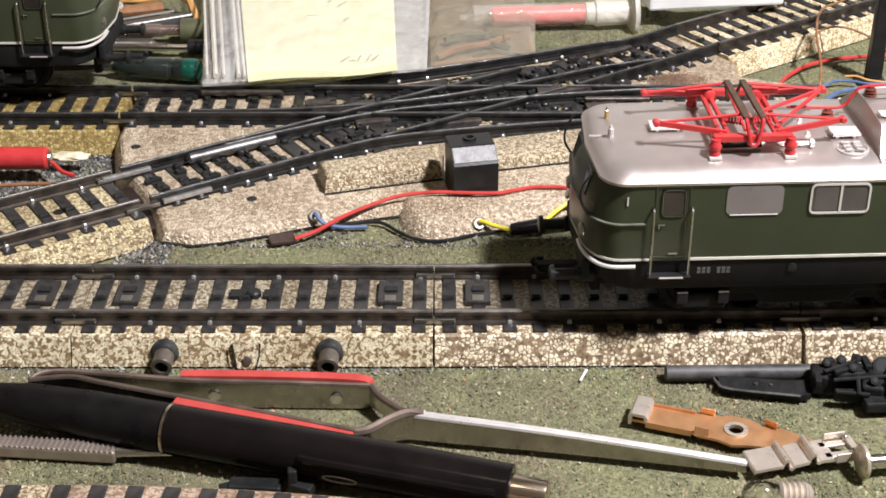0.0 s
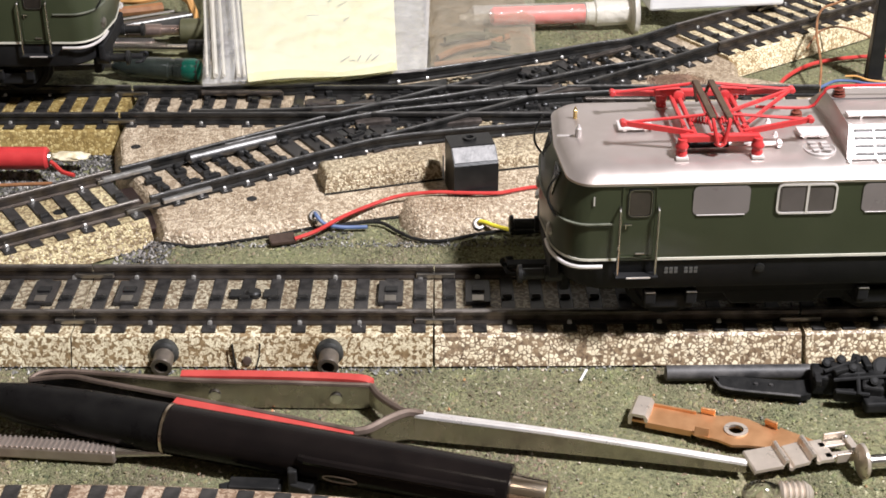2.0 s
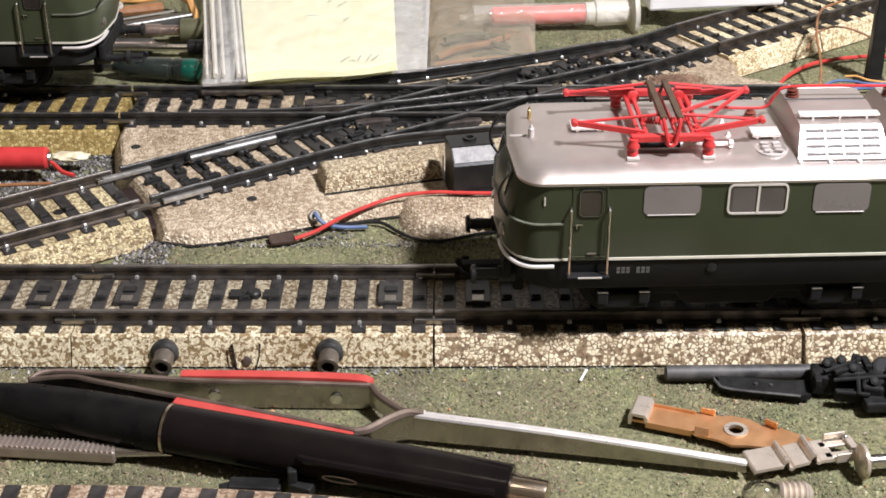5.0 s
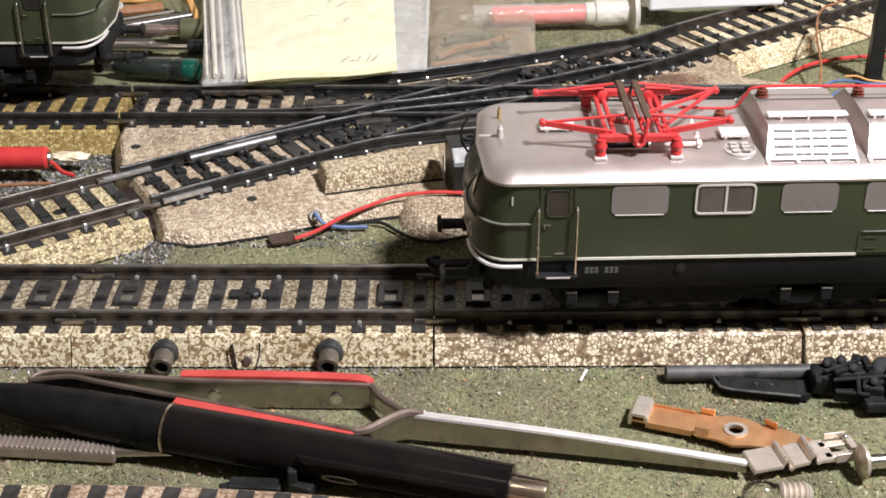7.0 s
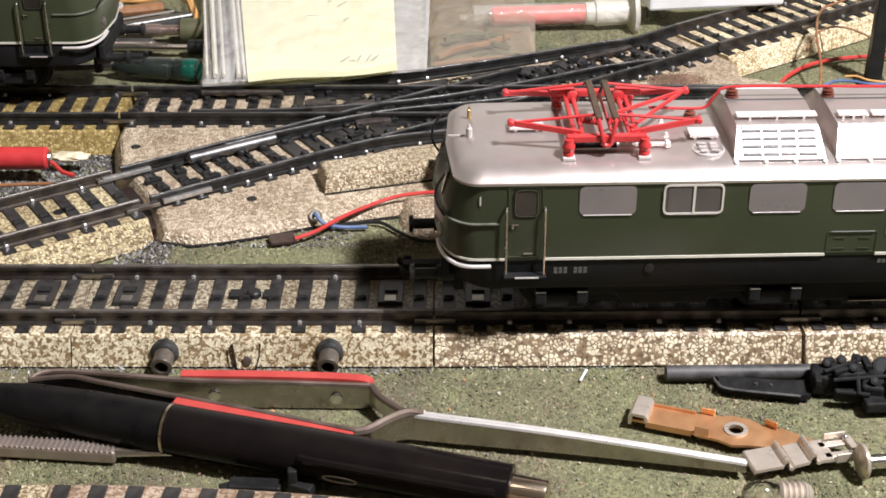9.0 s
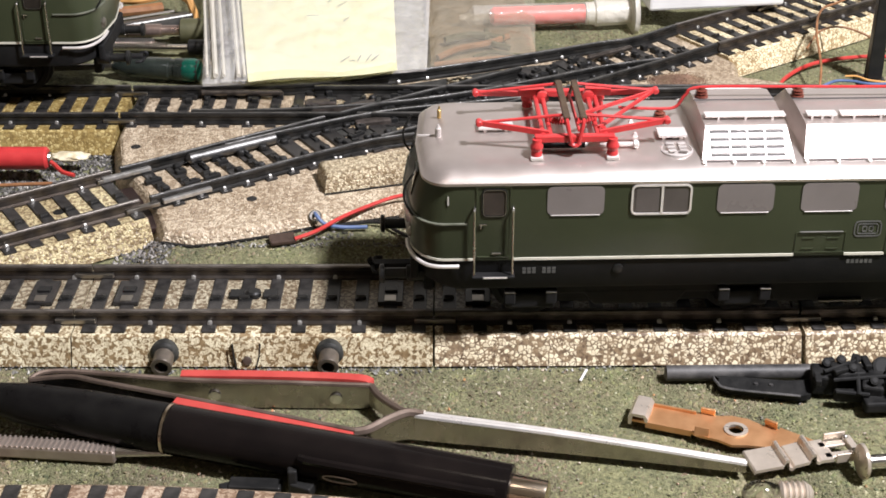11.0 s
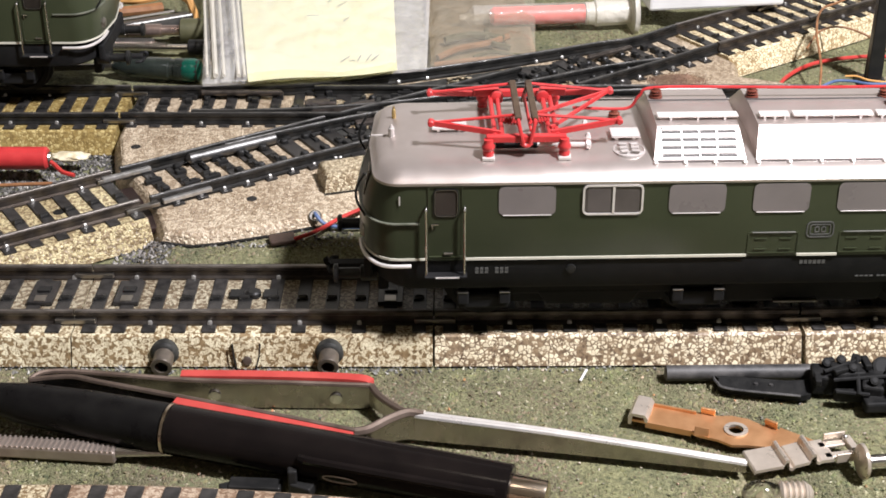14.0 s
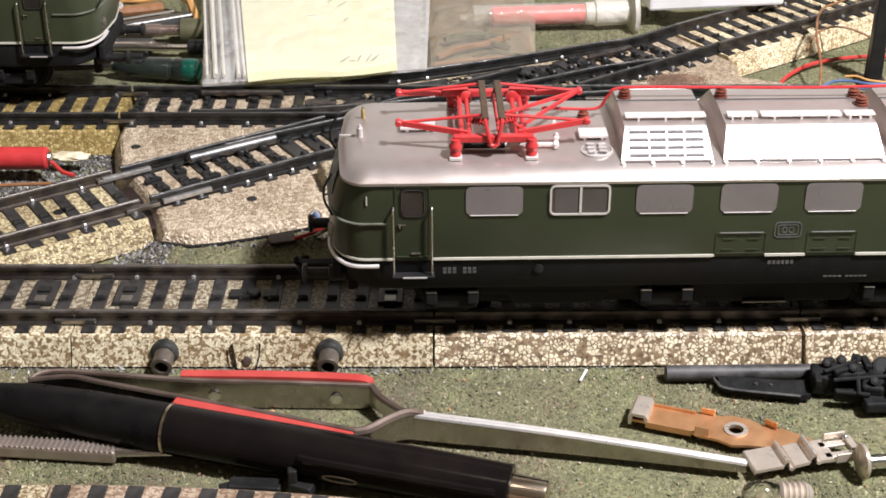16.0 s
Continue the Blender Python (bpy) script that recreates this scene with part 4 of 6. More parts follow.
    o = [(-34, 84.0), (-14, 73.5), (2, 77.5), (22, 81.5), (42, 84.5), (52, 88), (50, 102), (46, 112), (36, 126), (24, 123.5), (-4, 112.5), (-22, 106), (-34, 101)]
    terrace(bm, o, [(5.3, 0.0), (5.75, 0.1), (5.8, 0.3)])
    part("slip_plate", bm, SLIP_BLACK, t, "dusty black plate under the crossing rails")
    rng = random.Random(9)
    for k in range(56):
        bm = bmesh.new()
        x, y = rng.choice([(-27, 90), (-20, 84), (-6, 80), (14, 84.5), (28, 91), (38, 90), (44, 98), (34, 112), (26, 117), (8, 112), (-14, 103), (-28, 96), (-6, 99), (16, 101)])
        n_ = rng.randint(4, 6)
        cx, cy, r_ = x + rng.uniform(-4, 4), y + rng.uniform(-2, 2), rng.uniform(1.0, 1.9)
        loop = [(cx + r_ * 1.3 * math.cos(2 * math.pi * i / n_ + k), cy + r_ * math.sin(2 * math.pi * i / n_ + k)) for i in range(n_)]
        skin(bm, [ring(bm, [(px_, py_, z) for px_, py_ in loop]) for z in (5.6, 6.33)])
        part("ballast_patch", bm, BALLAST_COARSE, t)
    for k in range(110):
        way = rng.random() < 0.5
        s, d = rng.uniform(-40, 44), rng.choice([-8.2, -5.4, -2.0, 1.2, 4.6, 8.0]) + rng.uniform(-1, 1)
        x, y = on_slant(s, d) if way else (CROSS[0] + s, CROSS[1] + d)
        share("chair", CHAIR_ME[k % 3], t, at(x, y, rng.uniform(-0.3, 0.2), 0, 0, (SLANT if way else 0) + rng.choice([0, 90, 15])))
    for pts in (((-31.5, 88.6), (-16, 91.2), (-16, 95.4)), ((40.5, 103.0), (26.5, 97.6), (26.0, 103.6))):
        bm = bmesh.new()
        skin(bm, [ring(bm, [(x, y, z) for x, y in pts]) for z in (7.0, 8.2)])
        part("frog", bm, FROG, t, "brown tarnished crossing point")
    # sleepers of both ways
    rng = random.Random(4)
    for k in range(32):
        x = -76.7 + PITCH * k
        if x < 98:
            m = at(x, 94.9, -0.1)
            share("sleeper", SLEEPER_SHORT_ME if abs(x - 5.3) > 46 or rng.random() < 0.45 else WIDE_ME, t, m)
            if abs(x - 5.3) < 46:
                for d in (-4.6, -1.8, 1.6, 4.4):
                    if rng.random() < 0.6:
                        share("knob", KNOB_ME, t, m @ at(rng.uniform(-2, 2), d + rng.uniform(-1, 1), 0.2))
            if abs(x - 5.3) > 46:
                share("stud", STUD_ME, t, m)
            if x < -30 and shiny_clip(k):
                share("clip", CLIP_ME, t, at(x, 84.9, -0.1))
    for k in range(29):
        s = -82.0 + PITCH * k
        if s < 80:
            x, y = on_slant(s)
            m = at(x, y, -0.05, 0, 0, SLANT)
            share("sleeper", SLEEPER_SHORT_ME if abs(s) > 48 or rng.random() < 0.45 else WIDE_ME, t, m)
            if abs(s) < 60:
                share("knob", KNOB_ME, t, m @ at(-0.5, 4.6, 0.2))
                share("knob", KNOB_ME, t, m @ at(0.5, -4.2, 0.2))
            if abs(s) > 48:
                share("stud", STUD_ME, t, m)
            if s < -38 or s > 40:
                share("clip", CLIP_ME, t, m @ at(0, -GAUGE - 1.1, 0))
    rng = random.Random(12)
    branch = [(at(*on_slant(-82.0 + PITCH * k), 0, 0, 0, SLANT)) for k in range(8)] + [at(-76.7 + PITCH * k, 94.9, 0) for k in range(7)] + [(at(*on_slant(50.0 + PITCH * k), 0, 0, 0, SLANT)) for k in range(5)]
    for k, m in enumerate(branch):
        share("slot", SLOT_ME, t, m)
        for d in (-6.6, -3.4, 3.2, 6.4):
            if rng.random() < 0.75:
                share("chair", CHAIR_ME[rng.randrange(3)], t, m @ at(rng.uniform(-1.2, 1.2), d + rng.uniform(-0.6, 0.6), -0.35, 0, 0, rng.choice([0, 90])))
    for k in range(14):
        if k not in (2, 4, 5, 7, 9, 10, 12):
            x, y, a = along(near_curve, 48 + k * 7.0)
            share("clip", CLIP_ME, t, at(x, y, -0.2, 0, 0, a) @ at(0, -1.2, 0))
        if k in (3, 5, 6, 10, 11):
            x, y, a = along(far_curve, 30 + k * 8.0)
            share("clip", CLIP_ME, t, at(x, y, 0, 0, 0, a) @ at(0, -1.2, 0))
    # screw holes and sockets of the bed
    for x, y in ((-73.4, 72.4), (-41.8, 44.5), (68.7, 114.9)):
        bm = bmesh.new()
        lathe(bm, (x, y, 5.3), (0, 0, 1), [(0, 1.3), (0.3, 1.2)], 14)
        part("screw_hole", bm, BLACK, bed)
    for x, y, z in ((-26.8, 36.6, 5.9), (9.6, 33.9, 5.4)):
        bm = bmesh.new()
        lathe(bm, (x, y, z - 1.0), (0.1, -0.75, 0.65), [(0, 1.5), (1.3, 1.45), (1.5, 1.2), (1.5, 0.7), (0.6, 0.6)], 16)
        part("socket", bm, STEEL, t, "bright metal wire socket", smooth=True)
    for s0, d in ((-93.0, GAUGE - 0.9), (-85.5, -GAUGE - 0.9)):
        bm = bmesh.new()
        box(bm, (0, 0, 6.9), (12.0, 1.3, 1.1), bevel=0.25)
        q = part("rail_joiner", bm, RAIL_BRIGHT, t, "bright worn rail joiner")
        q.matrix_basis = at(*on_slant(s0 + 6.0, d), 0, 0, 0, SLANT)
    for s0, d in ((-106.2, 0.5), (-41.5, -1.5)):
        bm = bmesh.new()
        lathe(bm, (*on_slant(s0, d), 5.55), (0, 0, 1), [(0, 1.35), (0.14, 1.3)], 16)
        part("screw_hole", bm, BLACK, bed)
    # link plate in the gap to the next track, darkened for the gap's shade
    bm = bmesh.new()
    box(bm, (-69.2, 43.4, 2.8), (7.2, 22, 1.6), rz=SLANT - 6, bevel=0.3)
    part("link_plate", bm, LINK_SHADE, t, "dark link plate coloured for the gap's shade")
    # lantern block
    bm = bmesh.new()
    prof = [(-5, 0), (-5, 9.4), (-4.6, 9.9), (-1.6, 12.4), (-1.0, 12.6), (5, 12.6), (5, 0)]
    skin(bm, [ring(bm, [(x, y, z) for y, z in prof]) for x in (-5.1, -4.9, 4.9, 5.1)])
    lan = part("lantern_block", bm, BLACK, t, "black lantern block with sloping top")
    lan.matrix_basis = at(8.2, 48.4, 5.0, 0, 0, 12)
    bm = bmesh.new()
    lathe(bm, (0, 2.2, 12.4), (0, 0, 1), [(0, 1.6), (0.8, 1.5), (0.8, 0.9), (0.2, 0.8)], 14)
    part("lantern_seat", bm, BLACK, lan)
    # Grey plate painting the highlight on the black block's sloping top.
    bm = bmesh.new()
    box(bm, (0, -3.15, 11.28), (9.8, 3.8, 0.12), rx=40)
    part("worn_top", bm, LIT_BLACK, lan, "grey plate painted for the top's highlight")
    return t


CHECK_STEEL = surface("grey_check_rail", (0.10, 0.098, 0.094), (0.22, 0.215, 0.21), 0.45, 0.9, 250, 2500, 0.3)
RAIL_BLUE = surface("dull_rail_head", (0.07, 0.068, 0.066), (0.22, 0.215, 0.21), 0.34, 0.9, 200, 3000, 0.15)
LINK_SHADE = surface("link_gap_shade", (0.012, 0.007, 0.006), (0.028, 0.013, 0.010), 0.6, 0.2, 300, 2500, 0.3)
SLIP_BLACK = surface("dusty_black_plate", (0.014, 0.014, 0.013), (0.05, 0.049, 0.044), 0.6, 0, 450, 2500, 0.3, spec=0.3)
CHAIR_ME = [mesh_of(lambda bm, s=s: (box(bm, (0, 0, 6.5), s, bevel=0.25), box(bm, (0.3, 0, 7.1), (s[0] * 0.45, s[1] * 0.6, 0.9), bevel=0.2)), BLACK) for s in ((2.6, 1.7, 1.5), (1.8, 1.8, 1.9), (4.2, 1.3, 1.2))]
FROG = surface("tarnished_frog", (0.045, 0.037, 0.032), (0.10, 0.082, 0.072), 0.5, 0.5, 500, 2500, 0.2)
WIDE_ME = mesh_of(lambda bm: box(bm, (0, 0, 5.85), (3.9, 22.8, 0.9), bevel=0.15), SLEEPER)
KNOB_ME = mesh_of(lambda bm: lathe(bm, (0, 0, 6.0), (0, 0, 1), [(0, 1.1), (0.8, 1.0), (1.1, 0.7)], 10), BLACK)
LIT_BLACK = surface("lit_black", (0.09, 0.088, 0.085), (0.24, 0.23, 0.225), 0.45, 0.1, 350, 1800, 0.3)
double_slip()
diag_label = "slanting tin track piece leading to the turnout"
track_section(diag_label, [on_slant(-175), on_slant(-90.6)], BALLAST_MIXED, first=1.2, rails=RAIL)
track_section(diag_label, [on_slant(82.5, 2.2), on_slant(118, 3.0)], BALLAST_CREAM, first=2.0, rails=RAIL)
track_section(diag_label, [on_slant(118.3, 3.0), on_slant(190, 5.5)], BALLAST_CREAM, first=2.0, rails=RAIL)
track_section("straight tin track under the parked locomotive", [(-151, 95), (-80.2, 95)], BALLAST_YELLOW, rails=RAIL_OLD)
track_section("straight tin track under the parked locomotive", [(-251, 95), (-151.3, 95)], BALLAST_YELLOW, rails=RAIL_OLD)
track_section("curved tin track at the layout's edge", [(-63.0 + 190 * math.sin(a), -77.6 - 190 * (1 - math.cos(a)) * 0.55) for a in [k * 0.03 for k in range(16)]], BALLAST_DULL, first=2.0, wide=5.0)
track_section("tin track at the layout's edge", [(-140, -77.6), (-63.3, -77.6)], BALLAST, first=1.0, wide=5.0)


# ---- wires, sockets and parts between the tracks ----
def cable(label, pts, r, mat_, category="wire", name="wire"):
    bm = bmesh.new()
    tube(bm, pts, r, 8, 7)
    return tagged(part(name, bm, mat_, label=label, smooth=True), category=category)


GLUE = surface("dried_glue", (0.50, 0.42, 0.26), (0.72, 0.66, 0.50), 0.4, 0, 600, 2500, 0.3)
TAG = surface("dark_brown_tag", (0.045, 0.026, 0.02), (0.085, 0.055, 0.042), 0.5, 0.3, 500, 2500, 0.3)
RED_WIRE = surface("red_pvc", (0.40, 0.030, 0.026), (0.50, 0.048, 0.040), 0.45, 0, 300, 3000, 0.05)
BLUE_WIRE = surface("blue_pvc", (0.07, 0.11, 0.22), (0.11, 0.16, 0.29), 0.4, 0, 300, 3000, 0.05)
YELLOW_WIRE = surface("yellow_pvc", (0.62, 0.50, 0.03), (0.72, 0.60, 0.06), 0.4, 0, 300, 3000, 0.05)
BROWN_WIRE = surface("brown_pvc", (0.20, 0.09, 0.04), (0.30, 0.14, 0.06), 0.45, 0, 300, 3000, 0.05)
ORANGE_WIRE = surface("tan_pvc", (0.55, 0.28, 0.09), (0.65, 0.36, 0.13), 0.45, 0, 300, 3000, 0.05)

cable("red insulated wire lying over the turnout housing", [(-30.5, 26.8, 4.8), (-26, 29.6, 5.2), (-21, 34.6, 5.8), (-16.5, 37.8, 6.4), (-11, 40.8, 7.2), (-6.5, 42.4, 7.6), (0, 43.0, 7.9), (7, 42.4, 8.0), (14.1, 42.8, 7.8), (19, 45.0, 7.6), (23.3, 46.2, 7.6), (31.2, 45.8, 7.4), (42, 43, 6.5), (60, 40, 4.5), (85, 44, 4.2)], 0.46, RED_WIRE)
cable("short blue wire plugged into the turnout", [(-26.8, 36.2, 6.2), (-26.2, 34.4, 6.4), (-24.5, 33.4, 5.0), (-21.3, 33.0, 4.4), (-17.5, 33.2, 4.2), (-15.0, 33.4, 4.2)], 0.44, BLUE_WIRE)
cable("yellow wire plugged into the turnout", [(9.7, 33.6, 5.6), (11.2, 32.6, 5.7), (13.1, 32.0, 5.2), (16.8, 30.2, 5.0)], 0.5, YELLOW_WIRE)
cable("yellow wire leaving a black plug", [(24.0, 33.4, 5.2), (25.4, 35.2, 5.8), (27.8, 37.6, 6.6), (30.5, 39.0, 7.4), (36, 39.5, 7.0), (50, 36, 4.2)], 0.5, YELLOW_WIRE)
# Black tube drawn for the shadow gap at the turnout's foot, no wire.
cable("black tube drawn for the dark gap along the turnout's edge", [(-22, 33.6, 4.3), (-15, 35.4, 4.3), (-11.5, 35.0, 4.2), (-8.4, 31.8, 4.0), (-4.6, 28.6, 3.9), (1.0, 27.6, 3.8), (9, 30.6, 3.8), (16, 32.6, 3.8)], 0.4, BLACK)
bm = bmesh.new()
lathe(bm, (16.4, 30.2, 5.2), (13.4, 3.4, 0.2), [(0, 0.9), (0.4, 1.3), (1.5, 1.5), (6.6, 1.7), (6.8, 2.0), (7.4, 2.0), (7.6, 1.3), (13.8, 1.3)], 16)
tagged(part("wire_plug", bm, BLACK_GLOSS, label="glossy black wire plug lying beside the turnout", smooth=True), category="plug")
bm = bmesh.new()
box(bm, (-33.3, 27.8, 4.2), (5.6, 4.0, 0.9), rz=14, bevel=0.2)
tagged(part("wire_tag", bm, TAG, label="dull brown metal tag on the wire's end"), category="metal tag")
# wires by the mast
cable("red wire running over the grass behind the loco", [(88, 105.6, 1), (91.5, 115.6, 1.2), (93.6, 120.6, 1.2), (97, 126.6, 1.4), (104.6, 134.4, 1.6), (115.3, 139.9, 1.4), (130, 141, 1.4), (160, 133.6, 1.2)], 0.58, RED_WIRE)
cable("thin brown wire looping over the slanting track", [(101, 103.6, 1.2), (102.3, 111.7, 2.2), (104.2, 120, 7), (106, 136, 11), (110, 149, 12.5), (117.6, 160, 11), (130, 175, 9), (150, 190, 6)], 0.36, BROWN_WIRE)
cable("brown wire hanging across the track bed", [(103, 133, 7), (108, 140, 9.5), (114, 141, 10.5), (121, 138, 9), (126, 134, 6)], 0.3, BROWN_WIRE)
cable("blue wire beside the black mast", [(95, 98.6, 1.2), (100.3, 104.6, 1.8), (107.2, 112.6, 2.2), (112, 116, 1.8), (118.4, 118, 1.6), (140, 117.6, 1.2)], 0.6, BLUE_WIRE)
cable("second blue wire beside the black mast", [(103, 117.6, 1.2), (109, 122.1, 1.8), (114, 122.1, 1.8), (120, 120.6, 1.6), (140, 123.6, 1.2)], 0.42, BLUE_WIRE)
cable("thin tan wire end beside the mast", [(113, 126.6, 1.4), (116, 125.6, 1.8), (119, 123.1, 1.6), (126, 121.6, 1.4)], 0.35, ORANGE_WIRE)
mast = thing("mast", "black lattice mast foot standing on the grass", "mast", m=at(119.8, 125.6, 0.2))
bm = bmesh.new()
box(bm, (0, 0, 0.5), (7.5, 6.5, 1.2), bevel=0.3)
part("base_plate", bm, BLACK, mast)
bm = bmesh.new()
box(bm, (0.6, 0, 22), (4.2, 3.6, 43), bevel=0.3, taper=(0.7, 0.7))
part("post", bm, BLACK, mast)
# red capacitor on the gravel
cap = thing("red_capacitor", "red cylindrical plug with a wire on dark gravel", "plug", m=at(-92.6, 64.6, 6.2))
bm = bmesh.new()
lathe(bm, (0, 0, 0), (-1, 0.0, 0), [(0, 1.2), (0.2, 2.3), (0.7, 2.75), (17, 2.75), (17.6, 2.2)], 20)
part("body", bm, RED, cap, smooth=True)
bm = bmesh.new()
tube(bm, [(0, -0.5, -0.5), (1.6, -2.0, -0.8), (4.0, -4.6, -1.4), (7, -5.6, -1.8)], 0.55, 7)
part("lead", bm, RED_WIRE, cap, smooth=True)
bm = bmesh.new()
lathe(bm, (0, 0, 0), (1, 0, 0), [(0, 1.6), (0.5, 1.4), (0.6, 0.6)], 14)
part("end_disc", bm, STEEL_DULL, cap)
bm = bmesh.new()
bmesh.ops.create_icosphere(bm, subdivisions=3, radius=1.0)
for v in bm.verts:
    k_ = 1 + 0.35 * noise.noise(v.co * 2.2)
    v.co = Vector((-89.2 + v.co.x * 4.6 * k_, 69.6 + v.co.y * 1.9 * k_, 4.2 + v.co.z * 1.1 * k_))
tagged(part("glue_dab", bm, GLUE, label="dried pale glue dab on the gravel beside the plug", smooth=True), category="glue")
cable("thin brown wire on the gravel", [(-112, 54.5, 4.0), (-103, 54.0, 4.2), (-96, 54.6, 4.2), (-90, 55.4, 4.0)], 0.45, BROWN_WIRE)

# feeder sockets and notch on the near track's bed
for sx in (-51.9, -20.1):
    s = thing("feeder_socket", "grey tubular feeder socket on the track bed", "socket", "feeder sockets", m=at(sx, -14.4, 2.1))
    bm = bmesh.new()
    lathe(bm, (0, 1.0, 0.5), (0, -1, -0.08), [(0, 2.5), (1.0, 2.75), (1.9, 2.75), (2.3, 2.45), (2.5, 2.1)], 24)
    part("collar", bm, SLIP_BLACK, s, "dull black collar", smooth=True)
    bm = bmesh.new()
    lathe(bm, (0, -1.2, 0.35), (0, -1, -0.1), [(0, 2.1), (0.3, 1.95), (3.2, 1.95), (3.5, 2.05), (3.8, 1.95), (3.8, 1.3), (1.0, 1.25)], 24)
    part("sleeve", bm, SOCKET, s, smooth=True)
    bm = bmesh.new()
    lathe(bm, (0, -2.4, 0.2), (0, -1, -0.1), [(0, 1.28), (0.3, 1.25)], 14)
    part("bore", bm, BLACK, s)
notch = thing("track_clip", "small folded tin clip on the track bed", "metal clip", m=at(-36.0, -15.2, 2.6))
bm = bmesh.new()
o = [(-2.6, 2.4), (2.6, 2.4), (1.7, -2.3), (-1.7, -2.3)]
skin(bm, [ring(bm, [(x, -0.9 + z * 0.42, z) for x, z in o]), ring(bm, [(x, -0.4 + z * 0.42, z) for x, z in o])])
part("plate", bm, BALLAST, notch)
bm = bmesh.new()
tube(bm, [(-2.7, -0.1, 2.3), (-1.8, -2.1, -2.3), (1.8, -2.1, -2.3), (2.7, -0.1, 2.3)], 0.16, 6, 2)
part("edge", bm, BLACK, notch)
bm = bmesh.new()
lathe(bm, (0.2, -1.4, -0.7), (0, -0.9, 0.35), [(0, 0.95), (0.3, 0.85), (0.35, 0.3)], 12)
part("screw", bm, STEEL_DULL, notch)
bm = bmesh.new()
box(bm, (0, -2.6, -2.5), (3.2, 0.9, 0.3), bevel=0.08)
part("tongue", bm, STEEL_DULL, notch)
bulb_seat = thing("track_contact", "dark contact block between the rails", "contact", m=at(-36.3, 1.2, 5.8))
bm = bmesh.new()
lathe(bm, (0, 0, 0), (0, 0, 1), [(0, 1.5), (0.9, 1.5), (1.2, 1.1)], 16)
part("cap", bm, BLACK, bulb_seat, smooth=True)
for dx in (-3.4, 3.4):
    bm = bmesh.new()
    box(bm, (dx, 0, 0.3), (2.8, 3.0, 0.8), bevel=0.15)
    part("block", bm, BLACK, bulb_seat)

for cx_ in (-61.4, -8.7, 8.8, 62.0, -78.6):
    cb = thing("track_connector", "black connector block with tin tongue between the rails", "connector", "track connectors", m=at(cx_, 1.4 + main_y(cx_), 5.9))
    bm = bmesh.new()
    box(bm, (0, 0, 0.4), (5.0, 8.6, 0.9), bevel=0.15)
    part("block", bm, SLEEPER, cb)
    bm = bmesh.new()
    box(bm, (0, -3.0, 0.95), (2.3, 2.2, 0.25), bevel=0.05)
    part("tongue", bm, STEEL_DULL, cb, "small tin tongue")
    bm = bmesh.new()
    box(bm, (0.1, 0.4, 1.0), (2.6, 2.0, 0.6), bevel=0.15)
    part("bridge", bm, BLACK, cb)


# ---- things behind the tracks ----
def film(name, rough, body, tint, share_clear, spec=0.5, crease=0.002):
    """Thin clear plastic: mostly see-through, with gloss and a little milkiness."""
    m, n, l, b = nodes_of(name)
    out = n["Material Output"]
    tr = n.new("ShaderNodeBsdfTransparent")
    tr.inputs["Color"].default_value = (*tint, 1)
    b.inputs["Base Color"].default_value = (*body, 1)
    b.inputs["Roughness"].default_value = rough
    b.inputs["Specular IOR Level"].default_value = spec
    t = noise_node(n, l, 160, 4)
    bu = n.new("ShaderNodeBump")
    bu.inputs["Strength"].default_value, bu.inputs["Distance"].default_value = 0.6, crease
    l.new(t.outputs["Fac"], bu.inputs["Height"])
    l.new(bu.outputs["Normal"], b.inputs["Normal"])
    mr = n.new("ShaderNodeMapRange")
    mr.inputs["To Min"].default_value, mr.inputs["To Max"].default_value = share_clear - 0.12, min(1, share_clear + 0.12)
    l.new(t.outputs["Fac"], mr.inputs["Value"])
    mix = n.new("ShaderNodeMixShader")
    l.new(mr.outputs["Result"], mix.inputs["Fac"])
    l.new(b.outputs["BSDF"], mix.inputs[1])
    l.new(tr.outputs["BSDF"], mix.inputs[2])
    l.new(mix.outputs["Shader"], out.inputs["Surface"])
    return m


FILM = film("clear_bag_film", 0.16, (0.92, 0.91, 0.88), (1.0, 1.0, 0.99), 0.80)
FILM_MILKY = film("milky_bag_film", 0.14, (0.60, 0.56, 0.54), (0.95, 0.93, 0.92), 0.62, 1.0, 0.006)
FILM_CLEAR = film("clearer_bag_film", 0.16, (0.46, 0.42, 0.34), (0.95, 0.92, 0.86), 0.68, 1.0, 0.004)
PAPER = surface("yellow_paper", (0.93, 0.89, 0.60), (0.95, 0.92, 0.66), 0.7, 0, 40, 1500, 0.1)
PENCIL = surface("pencil_grey", (0.10, 0.10, 0.10), (0.2, 0.2, 0.19), 0.6)
WHITE = surface("white_plastic", (0.66, 0.65, 0.63), (0.76, 0.75, 0.73), 0.4, 0, 80, 2500, 0.05)
MILKY = film("milky_plastic", 0.3, (0.70, 0.66, 0.58), (0.95, 0.93, 0.88), 0.35)
CLEAR_TUBE = film("clear_tube", 0.1, (0.75, 0.72, 0.66), (0.97, 0.96, 0.94), 0.75)
RED_FILL = surface("red_filling", (0.70, 0.07, 0.05), (0.80, 0.12, 0.09), 0.35, 0, 100, 2500, 0.05)
GREEN_CLEAR = surface("green_handle", (0.003, 0.050, 0.034), (0.006, 0.08, 0.052), 0.2, 0, 200, 2500, 0.05, coat=0.3)
